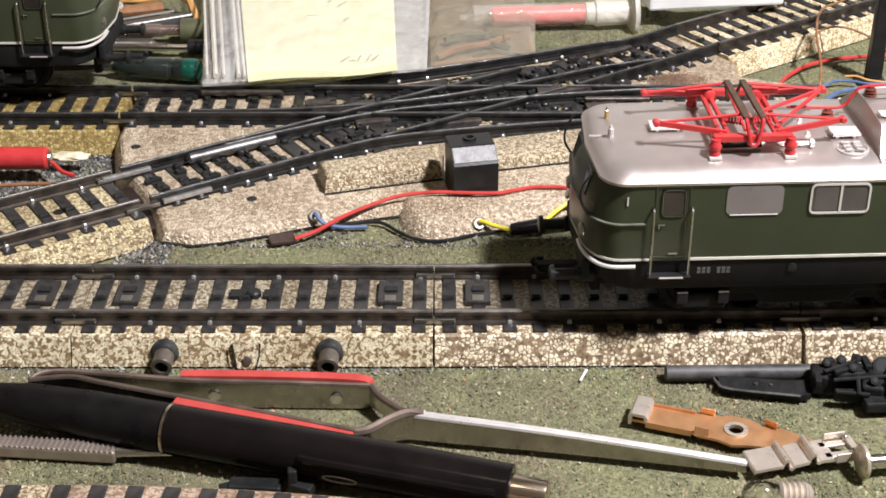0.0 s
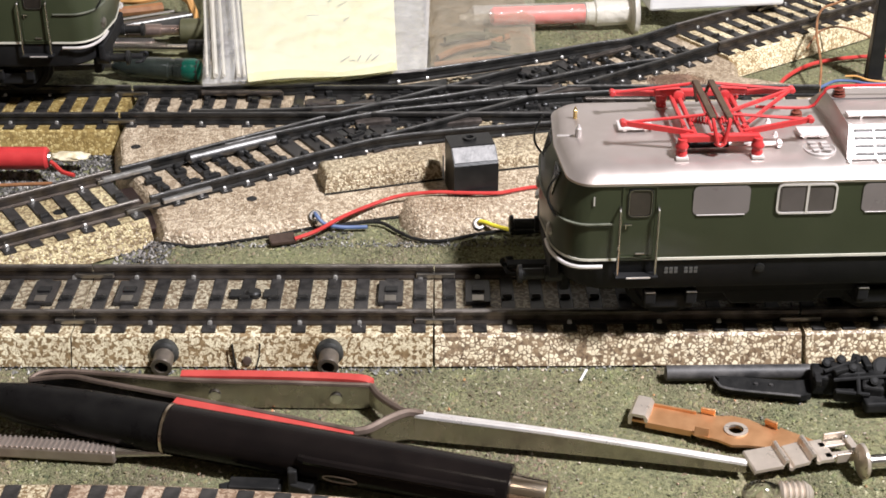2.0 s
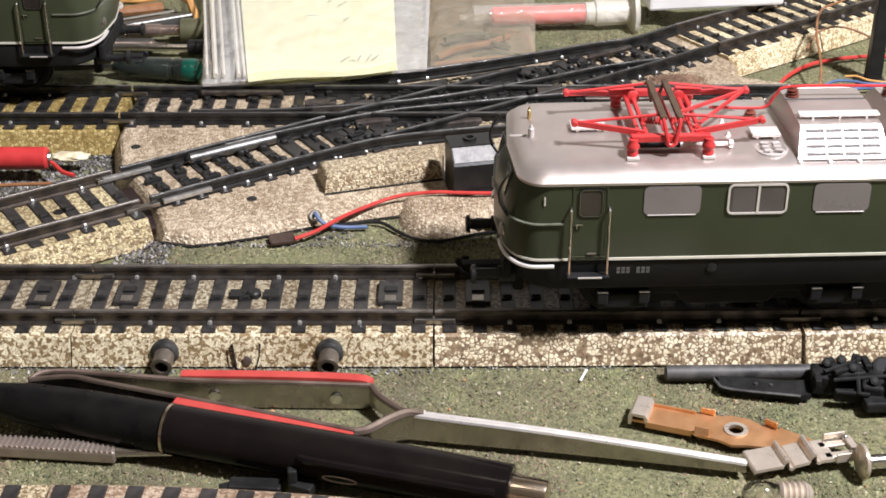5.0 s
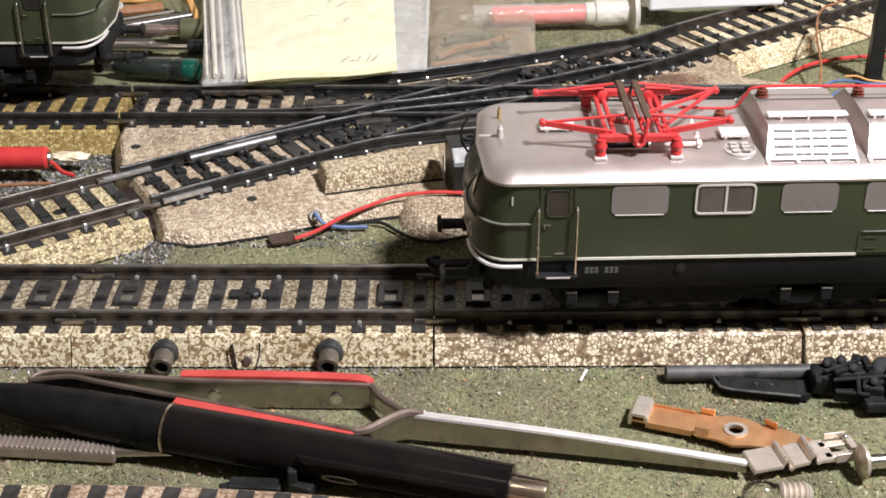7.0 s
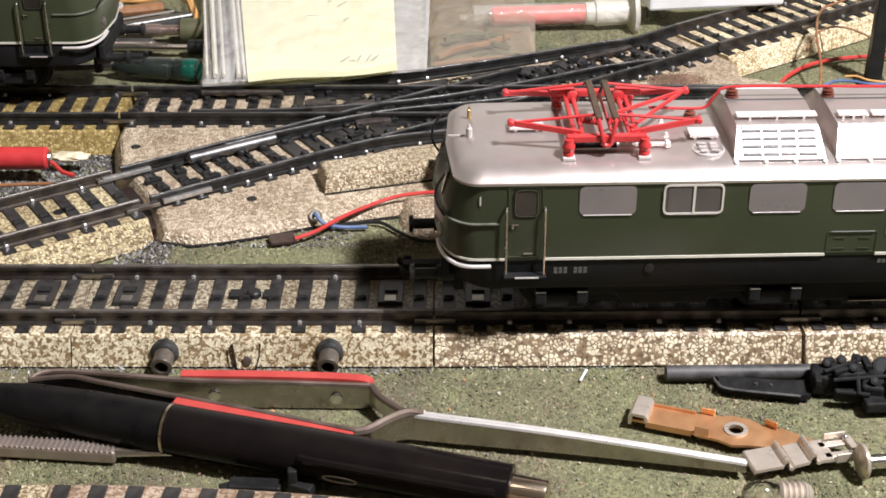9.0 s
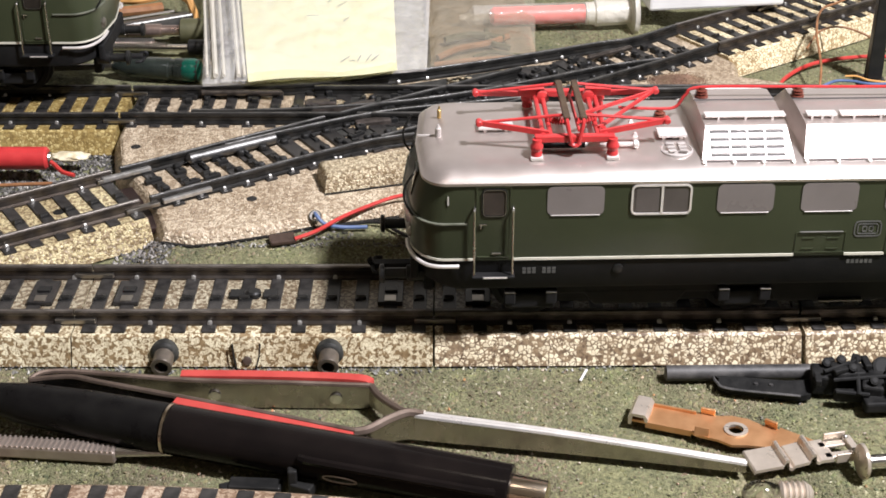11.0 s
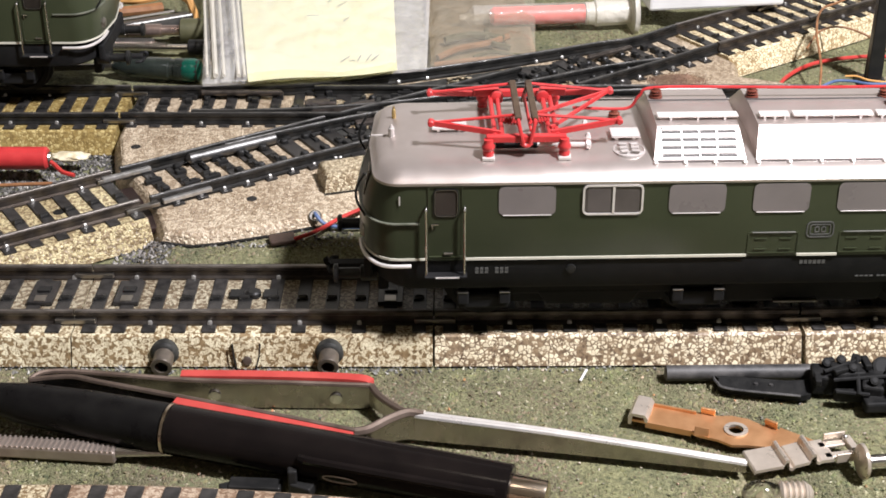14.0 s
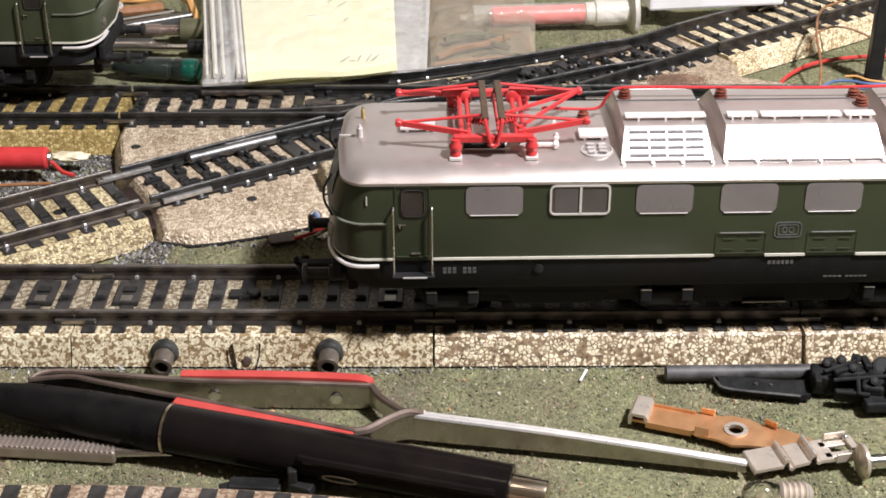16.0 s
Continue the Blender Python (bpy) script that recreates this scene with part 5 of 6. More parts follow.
HANDLE_DARK = surface("smoky_handle", (0.010, 0.013, 0.011), (0.026, 0.032, 0.027), 0.22, 0, 200, 2500, 0.05, coat=0.2)
DARK_TOOL = surface("dark_tool_metal", (0.05, 0.05, 0.048), (0.10, 0.098, 0.09), 0.35, 0.6, 200, 2500, 0.1)
OLIVE = surface("olive_plastic", (0.06, 0.06, 0.030), (0.10, 0.095, 0.05), 0.5, 0, 200, 2500, 0.1)
PINK_METAL = surface("reddish_tool_metal", (0.30, 0.22, 0.19), (0.42, 0.32, 0.28), 0.3, 0.8, 300, 2500, 0.1)


def sheet(bm, corners, nx, ny, thick, bump, seed, freq=0.12):
    """A crumpled closed pouch between four corners (near left, near right, far right, far left)."""
    a, b, c, d = [Vector(p) for p in corners]
    top, low = [], []
    for j in range(ny + 1):
        rt, rl = [], []
        for i in range(nx + 1):
            u, v = i / nx, j / ny
            p = (a * (1 - u) + b * u) * (1 - v) + (d * (1 - u) + c * u) * v
            e = min(u, 1 - u, v, 1 - v)
            puff = min(1, e * 9) * thick
            q = noise.noise(Vector((p.x * freq, p.y * freq * 0.6, seed))) + 0.5 * noise.noise(Vector((p.x * freq * 2.6, p.y * freq * 1.3, seed + 5)))
            rt.append(bm.verts.new((p.x, p.y, p.z + puff + q * bump * min(1, 0.1 + e * 9))))
            rl.append(bm.verts.new((p.x, p.y, p.z - 0.15 - puff * 0.2)))
        top.append(rt)
        low.append(rl)
    for j in range(ny):
        for i in range(nx):
            bm.faces.new((top[j][i], top[j][i + 1], top[j + 1][i + 1], top[j + 1][i]))


bag = thing("zip_bag", "clear zip bag holding a yellow paper slip, lying over the rail", "plastic bag")
bm = bmesh.new()
sheet(bm, [(-61.0, 100.9, 10.0), (-2.7, 111.5, 10.0), (-2.0, 205, 15), (-74, 200, 15)], 90, 60, 3.0, 0.8, 3.1, 0.22)
part("front_film", bm, FILM, bag, smooth=True)
bm = bmesh.new()
sheet(bm, [(-60.9, 101.1, 9.2), (-2.9, 111.7, 9.2), (-2.2, 205, 13.2), (-73.8, 200, 13.2)], 110, 60, 0.0, 1.0, 1.1, 0.34)
part("back_film", bm, FILM_MILKY, bag, smooth=True)
# Milky ribs: the bag's zip, plus bright glare streaks on the film.
for dx, r in ((1.2, 0.4), (3.4, 0.7), (5.6, 0.45), (9.4, 0.55), (10.9, 0.4)):
    bm = bmesh.new()
    tube(bm, [(-61.0 + dx, 102.8, 11.6), (-66.0 + dx, 135, 13.2), (-71 + dx, 168, 15.0), (-74 + dx, 195, 16.4)], r, 7)
    part("zip_strip", bm, MILKY, bag, smooth=True)
slip_paper = thing("paper_slip", "bright yellow paper slip with faint pencil strokes", "paper")
bm = bmesh.new()
n_ = 14
rows_ = []
for j in range(n_ + 1):
    v = j / n_
    l0, r0 = Vector((-49.0, 101.1, 10.5)).lerp(Vector((-62.6, 190, 15.4)), v), Vector((-10.6, 108.4, 10.5)).lerp(Vector((-14.6, 190, 15.4)), v)
    rows_.append([l0.lerp(r0, i / n_) + Vector((0, 0, 0.35 * math.sin(i * 0.5 + j * 0.3))) for i in range(n_ + 1)])
grid = [[bm.verts.new(p) for p in r] for r in rows_]
for j in range(n_):
    for i in range(n_):
        bm.faces.new((grid[j][i], grid[j][i + 1], grid[j + 1][i + 1], grid[j + 1][i]))
bmesh.ops.solidify(bm, geom=bm.faces[:], thickness=0.12)
part("sheet", bm, PAPER, slip_paper)
for x, y, ln, a in ((-24.5, 113.5, 4.6, 62), (-20.8, 114.0, 4.2, 80), (-18.2, 114.6, 4.4, 76), (-16.6, 114.4, 4.6, 66), (-22.6, 112.4, 1.6, 10), (-35.5, 142.5, 3.6, 4), (-31.0, 154, 4.4, 70), (-27.6, 151, 5.0, 60), (-25.8, 140, 3.8, 68)):
    bm = bmesh.new()
    box(bm, (x, y, 11.25 + (y - 101) * 0.055), (ln, 0.18, 0.1), rz=a, ry=0)
    part("pencil_stroke", bm, PENCIL, slip_paper)

pouch = thing("clear_pouch", "clear plastic pouch with small coloured parts inside", "plastic bag")
bm = bmesh.new()
sheet(bm, [(-3.4, 115.4, 6.5), (27.0, 127.0, 6.5), (30.6, 205, 12), (-4.0, 205, 12)], 40, 40, 1.2, 0.8, 7.7)
part("front_film", bm, FILM_CLEAR, pouch, smooth=True)
bm = bmesh.new()
box(bm, (12, 158, 4.6), (30, 62, 0.8), rz=2, bevel=0.2)
part("card", bm, CARD, pouch, "brown card inside")
for pts, r, mt in (([(-2, 119.5, 6.0), (8, 121.5, 6.2), (16, 123.5, 6.0)], 0.7, RED_WIRE), ([(10, 128, 6.6), (15, 131, 7.0), (22, 129.5, 6.6), (26, 130, 6.4)], 0.6, OLIVE),
                   ([(0, 128, 6.4), (6, 133, 7.2), (14, 137, 7.2), (20, 143, 7.0)], 1.0, BROWN_WIRE), ([(2, 140, 7), (10, 143, 7.4), (19, 141, 7)], 1.2, OLIVE), ([(-1, 124, 6), (10, 126.5, 6.4), (24, 129, 6.2)], 0.8, BROWN_WIRE),
                   ([(14, 148, 7), (15, 138, 7), (20, 134, 7)], 1.0, OLIVE)):
    bm = bmesh.new()
    tube(bm, pts, r, 7)
    part("inner_part", bm, mt, pouch, smooth=True)

syringe = thing("syringe", "plastic syringe with red filling lying on the grass", "syringe", m=at(58.5, 160.6, 8.0, 0, 0, 5.2))
bm = bmesh.new()
lathe(bm, (-14.5, 0, 0), (-1, 0, 0), [(0, 3.4), (34, 3.4), (36, 1.2), (38, 0.9)], 20)
part("barrel", bm, CLEAR_TUBE, syringe, smooth=True)
bm = bmesh.new()
lathe(bm, (-15.5, 0, 0), (-1, 0, 0), [(0, 2.7), (27, 2.7), (28, 1.8)], 18)
part("filling", bm, RED_FILL, syringe, smooth=True)
bm = bmesh.new()
lathe(bm, (-1.8, 0, 0), (-1, 0, 0), [(0, 3.6), (10.5, 3.9), (11, 3.4), (13.5, 3.2)], 20)
part("sleeve", bm, MILKY, syringe, "milky plastic sleeve", smooth=True)
bm = bmesh.new()
lathe(bm, (0, 0, 0), (-1, 0, 0), [(0, 6.6), (0.3, 7.4), (1.6, 7.4), (1.9, 6.4)], 22)
part("flange", bm, MILKY, syringe, smooth=True)
bm = bmesh.new()
box(bm, (81.5, 168.0, 10.9), (41, 13.5, 4.4), rz=7.6, bevel=0.8)
tagged(part("plastic_bar", bm, WHITE, label="white plastic bar lying across the slanting track"), category="plastic bar")

# tools heaped beside the parked locomotive
t = thing("screwdriver", "screwdriver with dark green translucent handle", "screwdriver", m=at(-64.0, 118.4, 6.6, 0, 0, -8))
bm = bmesh.new()
lathe(bm, (0, 0, 0), (-1, 0, 0), [(0, 1.6), (0.6, 3.1), (7.0, 3.2), (7.4, 2.9), (8.4, 2.9), (8.8, 3.2), (20, 2.9), (24, 1.8), (25, 1.0)], 12)
part("handle", bm, HANDLE_DARK, t, smooth=True)
bm = bmesh.new()
lathe(bm, (0.2, 0, 0), (-1, 0, 0), [(0, 1.6), (0.6, 2.9), (2.0, 3.3), (4.6, 3.3), (5.2, 3.0)], 14)
part("end_cap", bm, GREEN_CLEAR, t, "clear green end", smooth=True)
bm = bmesh.new()
rod(bm, (-25, 0, 0), (-48, 0, -2.0), 0.9, 10)
part("blade", bm, STEEL_DULL, t)
bm = bmesh.new()
for s in range(22):
    lathe(bm, (-92.0 + s * 0.72, 137.4, 6.2), (1, 0, 0), [(0, 1.0), (0.3, 1.5), (0.6, 1.0)], 12)
rod(bm, (-96, 137.4, 6.2), (-60, 136.6, 6.0), 1.0, 10)
tagged(part("threaded_rod", bm, STEEL, label="bright threaded steel rod beside the screwdriver"), category="rod")
bm = bmesh.new()
lathe(bm, (-70.5, 137.0, 6.2), (1, 0, 0), [(0, 1.6), (0.3, 2.2), (14, 2.2)], 14)
tagged(part("black_sleeve", bm, BLACK, label="black tool sleeve on a threaded rod", smooth=True), category="sleeve")
t = thing("nut_driver", "reddish metal tool shaft with olive plastic socket", "tool", m=at(-71.6, 147.4, 7.4, 0, 0, 0))
bm = bmesh.new()
lathe(bm, (0, 0, 0), (-1, -0.02, 0), [(0, 1.5), (8, 1.5), (8.2, 1.9), (30, 1.7)], 14)
part("shaft", bm, PINK_METAL, t, smooth=True)
bm = bmesh.new()
lathe(bm, (-2.6, 0, 0), (1, 0, 0), [(0, 2.6), (0.4, 3.4), (12, 3.4), (12.4, 2.8)], 18)
part("socket", bm, OLIVE, t, smooth=True)
t = thing("craft_knife", "dark flat metal tool with a light edge", "tool", m=at(-84.5, 152.8, 7.2, 0, 0, 27))
bm = bmesh.new()
box(bm, (0, 0, 0), (26, 6.5, 3.0), bevel=0.5, rx=-12)
part("body", bm, DARK_TOOL, t)
bm = bmesh.new()
box(bm, (-2, 3.2, 1.6), (22, 0.5, 0.5))
part("edge", bm, STEEL_DULL, t)
bm = bmesh.new()
box(bm, (-88, 142.2, 5.0), (14, 3.4, 3.2), rz=-3, bevel=0.6)
tagged(part("tool_grip", bm, DARK_TOOL, label="dark metal tool end beside the tracks"), category="tool")
bm = bmesh.new()
box(bm, (-75, 129.8, 3.9), (24, 5, 1.2), rz=-2, bevel=0.3)
tagged(part("wood_strip", bm, CARD, label="thin brown strip under the tools"), category="strip")
cable("tan cable arching over the tools", [(-125, 170, 6), (-99.2, 173, 7), (-90.3, 171.0, 8), (-82, 173.0, 9), (-76.0, 170.0, 9), (-72.6, 162.0, 8), (-70.5, 154.0, 5), (-69, 146, 4)], 1.2, ORANGE_WIRE, "cable", "cable")
cable("dull red cable lying behind the tools", [(-130, 163, 6), (-105, 164, 6.4), (-92, 167, 6.2), (-84, 172, 5.5)], 1.6, BROWN_WIRE, "cable", "cable")


# ---- tools and parts on the near grass ----
COPPER = surface("bronze_sheet", (0.58, 0.29, 0.13), (0.70, 0.38, 0.19), 0.36, 0.7, 300, 2500, 0.1)
NICKEL = surface("nickel_sheet", (0.56, 0.48, 0.40), (0.68, 0.59, 0.50), 0.30, 0.62, 300, 2500, 0.1)
TWEEZER = surface("tweezer_steel", (0.34, 0.31, 0.28), (0.46, 0.42, 0.38), 0.26, 1.0, 150, 2500, 0.06)
RED_GRIP = surface("red_fibre_grip", (0.34, 0.036, 0.030), (0.42, 0.054, 0.044), 0.55, 0, 200, 2500, 0.2)
PEN_BODY = surface("pen_black", (0.0055, 0.0044, 0.0042), (0.0095, 0.0072, 0.0066), 0.13, 0, 120, 2500, 0.04, rvar=0.06, spec=0.13)
PEN_WORN = surface("pen_grip_black", (0.005, 0.0045, 0.0045), (0.009, 0.0085, 0.008), 0.30, 0, 250, 2500, 0.15, spec=0.10)
LINK_BLACK = surface("matt_black_casting", (0.007, 0.007, 0.007), (0.017, 0.0165, 0.016), 0.6, 0, 500, 2500, 0.3, spec=0.15)
FILE_STEEL = surface("warm_steel", (0.34, 0.28, 0.24), (0.46, 0.39, 0.34), 0.42, 0.75, 300, 2500, 0.1)
GUN = surface("gunmetal", (0.024, 0.023, 0.023), (0.085, 0.080, 0.077), 0.55, 0.2, 300, 2500, 0.2)
BUTTON = surface("warm_bright_metal", (0.60, 0.50, 0.40), (0.72, 0.62, 0.52), 0.22, 1.0, 200, 2500, 0.05)
GLASS = surface("lamp_glass", (0.9, 0.9, 0.9), (0.95, 0.95, 0.95), 0.05, 0, 100, 2500, 0.0, trans=1.0, rvar=0.02)


def strip(bm, stations, thick):
    """An upright metal strip along stations of (x, y, z low, z high)."""
    xs = [(s[0], s[1]) for s in stations]
    left, right = side_path(xs, thick / 2), side_path(xs, -thick / 2)
    skin(bm, [ring(bm, [(*l_, s[2]), (*r_, s[2]), (*r_, s[3]), (*l_, s[3])]) for l_, r_, s in zip(left, right, stations)])


def fine(stations, steps=5):
    p = smooth_path([(x, y, a) for x, y, a, b in stations], steps)
    q = smooth_path([(x, y, b) for x, y, a, b in stations], steps)
    return [(u.x, u.y, u.z, v.z) for u, v in zip(p, q)]


def blade(name, stations, thick, mat_, label=""):
    """A tweezer strip with a rounded upper edge that carries a painted highlight."""
    st = fine(stations)
    bm = bmesh.new()
    strip(bm, st, thick)
    p = part(name, bm, mat_, tw, label)
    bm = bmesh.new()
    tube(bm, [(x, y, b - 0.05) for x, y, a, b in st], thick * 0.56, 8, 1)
    part("edge", bm, EDGE_GLINT if name.endswith("tip") else EDGE_DIM, p, "rounded edge, lit or dim by its colour", smooth=True)
    return p


# One steel in a dim and a bright copy: highlights put into the colour.
EDGE_DIM = surface("dim_brown_edge", (0.17, 0.125, 0.10), (0.26, 0.20, 0.165), 0.38, 0.8, 200, 2500, 0.06)
EDGE_GLINT = surface("glint_edge", (0.68, 0.64, 0.61), (0.80, 0.76, 0.73), 0.30, 0.6, 200, 2500, 0.06)
tw = thing("tweezers", "cross-locking steel tweezers with red fibre grips on the grass", "tweezers")
blade("far_arm", [(-73.2, -31.6, 4.0, 7.6), (-71.5, -29.6, 3.4, 7.8), (-67, -28.4, 2.4, 7.4), (-58, -28.4, 0.6, 6.6), (-44.4, -28.9, 0.2, 5.7), (-28, -29.4, 0.2, 5.5), (-11.2, -29.8, 0.3, 5.1)], 1.0, TWEEZER)
blade("near_arm", [(-73.2, -31.6, 4.0, 7.6), (-66, -30.8, 4.0, 7.8), (-60, -32.4, 3.6, 7.6), (-46, -36.2, 1.4, 7.2), (-30, -40.8, 0.4, 6.9), (-13.2, -45.6, 0.4, 6.4)], 1.0, TWEEZER)
blade("near_bend", [(-11.2, -29.8, 0.8, 5.0), (-9.6, -32.6, 1.6, 4.6), (-6.2, -36.6, 1.8, 4.8), (-3.2, -39.6, 0.9, 5.6)], 1.3, TWEEZER)
blade("far_bend", [(-13.4, -45.6, 1.0, 6.2), (-11.0, -45.0, 1.6, 6.3), (-7.6, -42.2, 1.9, 6.4), (-4.4, -40.0, 1.0, 6.2), (-1.6, -39.9, 0.9, 5.8)], 1.6, TWEEZER)
blade("near_tip", [(-3.2, -39.9, 0.9, 5.7), (0, -40.9, 1.0, 5.8), (24, -45.1, 1.4, 5.0), (54.0, -50.7, 1.6, 3.2)], 1.0, TWEEZER)
blade("far_tip", [(-2.0, -39.6, 0.9, 5.7), (0, -39.8, 1.0, 5.6), (24, -43.9, 1.4, 4.6), (54.0, -49.6, 1.6, 2.8)], 1.0, TWEEZER)
bm = bmesh.new()
strip(bm, fine([(-46.5, -27.2, 0.3, 6.2), (-28, -27.6, 0.3, 6.2), (-13.5, -28.1, 0.3, 5.8), (-11.2, -28.4, 0.3, 4.6)]), 2.0)
part("grip", bm, RED_GRIP, tw, "red fibre grip")
bm = bmesh.new()
strip(bm, fine([(-45.8, -37.3, 1.4, 7.4), (-30, -41.7, 0.8, 7.1), (-13.6, -46.3, 0.6, 6.5)]), 2.5)
part("grip", bm, RED_GRIP, tw, "red fibre grip")
for x, y, z in ((-40.2, -29.6, 2.9), (-17.8, -30.3, 2.6)):
    bm = bmesh.new()
    lathe(bm, (x, y, z), (0.03, -1, 0), [(0, 1.2), (0.25, 1.15), (0.3, 0.9)], 16)
    part("rivet", bm, STEEL, tw)

pen = thing("ballpoint_pen", "black ballpoint pen with metal ring and push button", "pen", m=at(19.4, -60.9, 4.4))
axis = Vector((-64.6, 17.0, 1.1))
bm = bmesh.new()
lathe(bm, axis.normalized() * 6.3, axis, [(0, 3.9), (0.3, 4.2), (12, 4.4), (40, 4.5), (60.6, 4.5), (60.8, 4.35)], 32)
part("barrel", bm, PEN_BODY, pen, smooth=True)
bm = bmesh.new()
lathe(bm, axis.normalized() * 67.1, axis, [(0, 4.4), (0.1, 4.6), (0.6, 4.6), (0.7, 4.4)], 32)
part("ring", bm, BUTTON, pen, smooth=True)
bm = bmesh.new()
sts = [(0, 4.45), (10, 4.4), (16, 4.3)]
sts += [(16 + k * 0.6 + d, 4.3 - (k * 0.03) - (0.05 if d > 0.2 else 0)) for k in range(20) for d in (0.0, 0.3)]
sts += [(33, 2.9), (38, 1.8), (42, 0.9), (43, 0.5)]
lathe(bm, axis.normalized() * 68.1, axis, sts, 28)
part("grip_section", bm, PEN_WORN, pen, smooth=True)
bm = bmesh.new()
lathe(bm, (0, 0, 0), axis, [(0, 2.0), (0.3, 2.5), (0.8, 2.6), (6.4, 2.7)], 24)
part("push_button", bm, BUTTON, pen, "shiny metal push button", smooth=True)
bm = bmesh.new()
d_ = axis.normalized()
up_ = Vector((-0.2, -0.86, 0.42)).normalized()
c0 = d_ * 9 + up_ * 4.2
tube(bm, [c0, c0 + d_ * 1.5 + up_ * 0.8, c0 + d_ * 16 + up_ * 0.8, c0 + d_ * 30 + up_ * 0.8, c0 + d_ * 33 + up_ * 0.2], 0.8, 8, 4)
part("clip", bm, PEN_BODY, pen, smooth=True)
bm = bmesh.new()
low_ = Vector((-0.25, -0.95, -0.15)).normalized()
side_ = d_.cross(low_)
mid_ = d_ * 34.8 + low_ * 4.7
tube(bm, [mid_ + d_ * 3.0 * math.cos(k * math.pi / 8) + side_ * 0.65 * math.sin(k * math.pi / 8) for k in range(17)], 0.13, 6, 2)
part("clip_slot", bm, FILE_STEEL, pen, "worn metal rim of the clip's slot", smooth=True)

fl = thing("needle_file", "steel needle tool with ribbed flat handle", "needle tool", m=at(-55.2, -45.6, 1.9, 0, 0, 174.4))
bm = bmesh.new()
box(bm, (17, 0, -0.3), (34, 3.2, 2.4), bevel=0.4)
part("handle", bm, FILE_STEEL, fl)
rib = mesh_of(lambda b_: box(b_, (0, 0, 1.0), (0.42, 3.1, 0.4), bevel=0.1), FILE_STEEL)
for k in range(34):
    share("rib", rib, fl, at(0.6 + k * 0.95, 0, 0))
bm = bmesh.new()
lathe(bm, (0, 0, 0), (-1, 0, 0.05), [(0, 1.1), (1.5, 0.9), (10, 0.55), (14, 0.2)], 10)
part("needle", bm, STEEL, fl, smooth=True)

# bronze pickup contact
cu = thing("pickup_contact", "bronze spring contact strip with a round hole", "metal contact", m=at(54.2, -39.4, 1.5, 0, 0, -19))
bm = bmesh.new()
outer = [(-18.5, -2.6), (-8, -2.7), (-6.2, -3.6), (-2.6, -3.8), (0, -4.6), (2.6, -3.8), (7.5, -2.9), (13.2, -0.4), (13.2, 1.0), (8.5, 2.6), (4.0, 3.2), (1.5, 4.2), (-1.5, 4.2), (-3.5, 3.4), (-7.5, 3.4), (-8, 2.4), (-18.5, 2.6)]
hole = [(1.4 * math.cos(math.atan2(y, x)), 1.4 * math.sin(math.atan2(y, x))) for x, y in outer]
lo, li = ring(bm, [(x, y, 0) for x, y in outer]), ring(bm, [(x, y, 0) for x, y in hole])
to, ti = ring(bm, [(x, y, 0.5) for x, y in outer]), ring(bm, [(x, y, 0.5) for x, y in hole])
for i in range(17):
    j = (i + 1) % 17
    for e, f in ((lo, li), (ti, to), (to, lo), (li, ti)):
        bm.faces.new((e[i], e[j], f[j], f[i]))
part("strip", bm, COPPER, cu)
bm = bmesh.new()
for sy in (-1, 1):
    box(bm, (-5.6, sy * 3.2, 1.0), (2.6, 0.45, 1.9), rx=sy * 14, bevel=0.1)
box(bm, (5.8, 2.9, 1.1), (2.4, 0.45, 2.0), rz=-18, rx=12, bevel=0.1)
part("tabs", bm, COPPER, cu)
bm = bmesh.new()
box(bm, (-11.6, -2.75, 0.0), (8.4, 0.4, 1.3), bevel=0.1)
box(bm, (-11.6, 2.65, 0.75), (8.0, 0.4, 0.7), bevel=0.1)
part("side_flange", bm, COPPER, cu)
bm = bmesh.new()
skin(bm, [ring(bm, [(6.2, -3.3, z), (13.6, -1.0, z + 0.3), (14.6, 0.4, z + 0.3), (7.4, 3.0, z)]) for z in (0.55, 0.8)])
part("end_leaf", bm, COPPER, cu)
bm = bmesh.new()
o_, i_ = 2.15, 1.35
a_ = [ring(bm, [(r_ * math.cos(2 * math.pi * k / 24), r_ * math.sin(2 * math.pi * k / 24), z_) for k in range(24)]) for r_, z_ in ((o_, 0.5), (o_, 0.8), (i_, 0.8), (i_, 0.3))]
skin(bm, a_, caps=False)
part("eyelet", bm, NICKEL, cu, "bright metal eyelet", smooth=True)
bm = bmesh.new()
skin(bm, [ring(bm, [(x_, y_, z_) for x_, z_ in ((-18.9, -0.4), (-19.0, 1.2), (-18.4, 2.0), (-16.0, 2.0), (-15.4, 1.2), (-15.4, 0.5), (-15.9, 0.5), (-16.2, 1.4), (-18.2, 1.4), (-18.4, -0.4))]) for y_ in (-3.0, 3.0)])
part("hook", bm, NICKEL, cu, "bright folded end")

nk = thing("contact_clip", "folded nickel silver clip beside the bronze strip", "metal clip", m=at(61.9, -47.5, 0.5, 0, 0, 12) @ Matrix.Diagonal((0.8, 0.9, 1, 1)))
bm = bmesh.new()
prof = [(-9.2, 1.7), (-8.9, 2.0), (-2.6, 2.3), (-2.3, 3.2), (-1.9, 3.4), (-1.5, 3.3), (-1.2, 1.7), (-0.4, 1.5), (0.0, 2.0), (3.4, 2.4), (3.8, 3.6), (4.2, 3.9), (4.7, 3.8), (5.0, 2.3), (5.6, 2.0), (6.2, 2.3), (9.0, 2.3)]
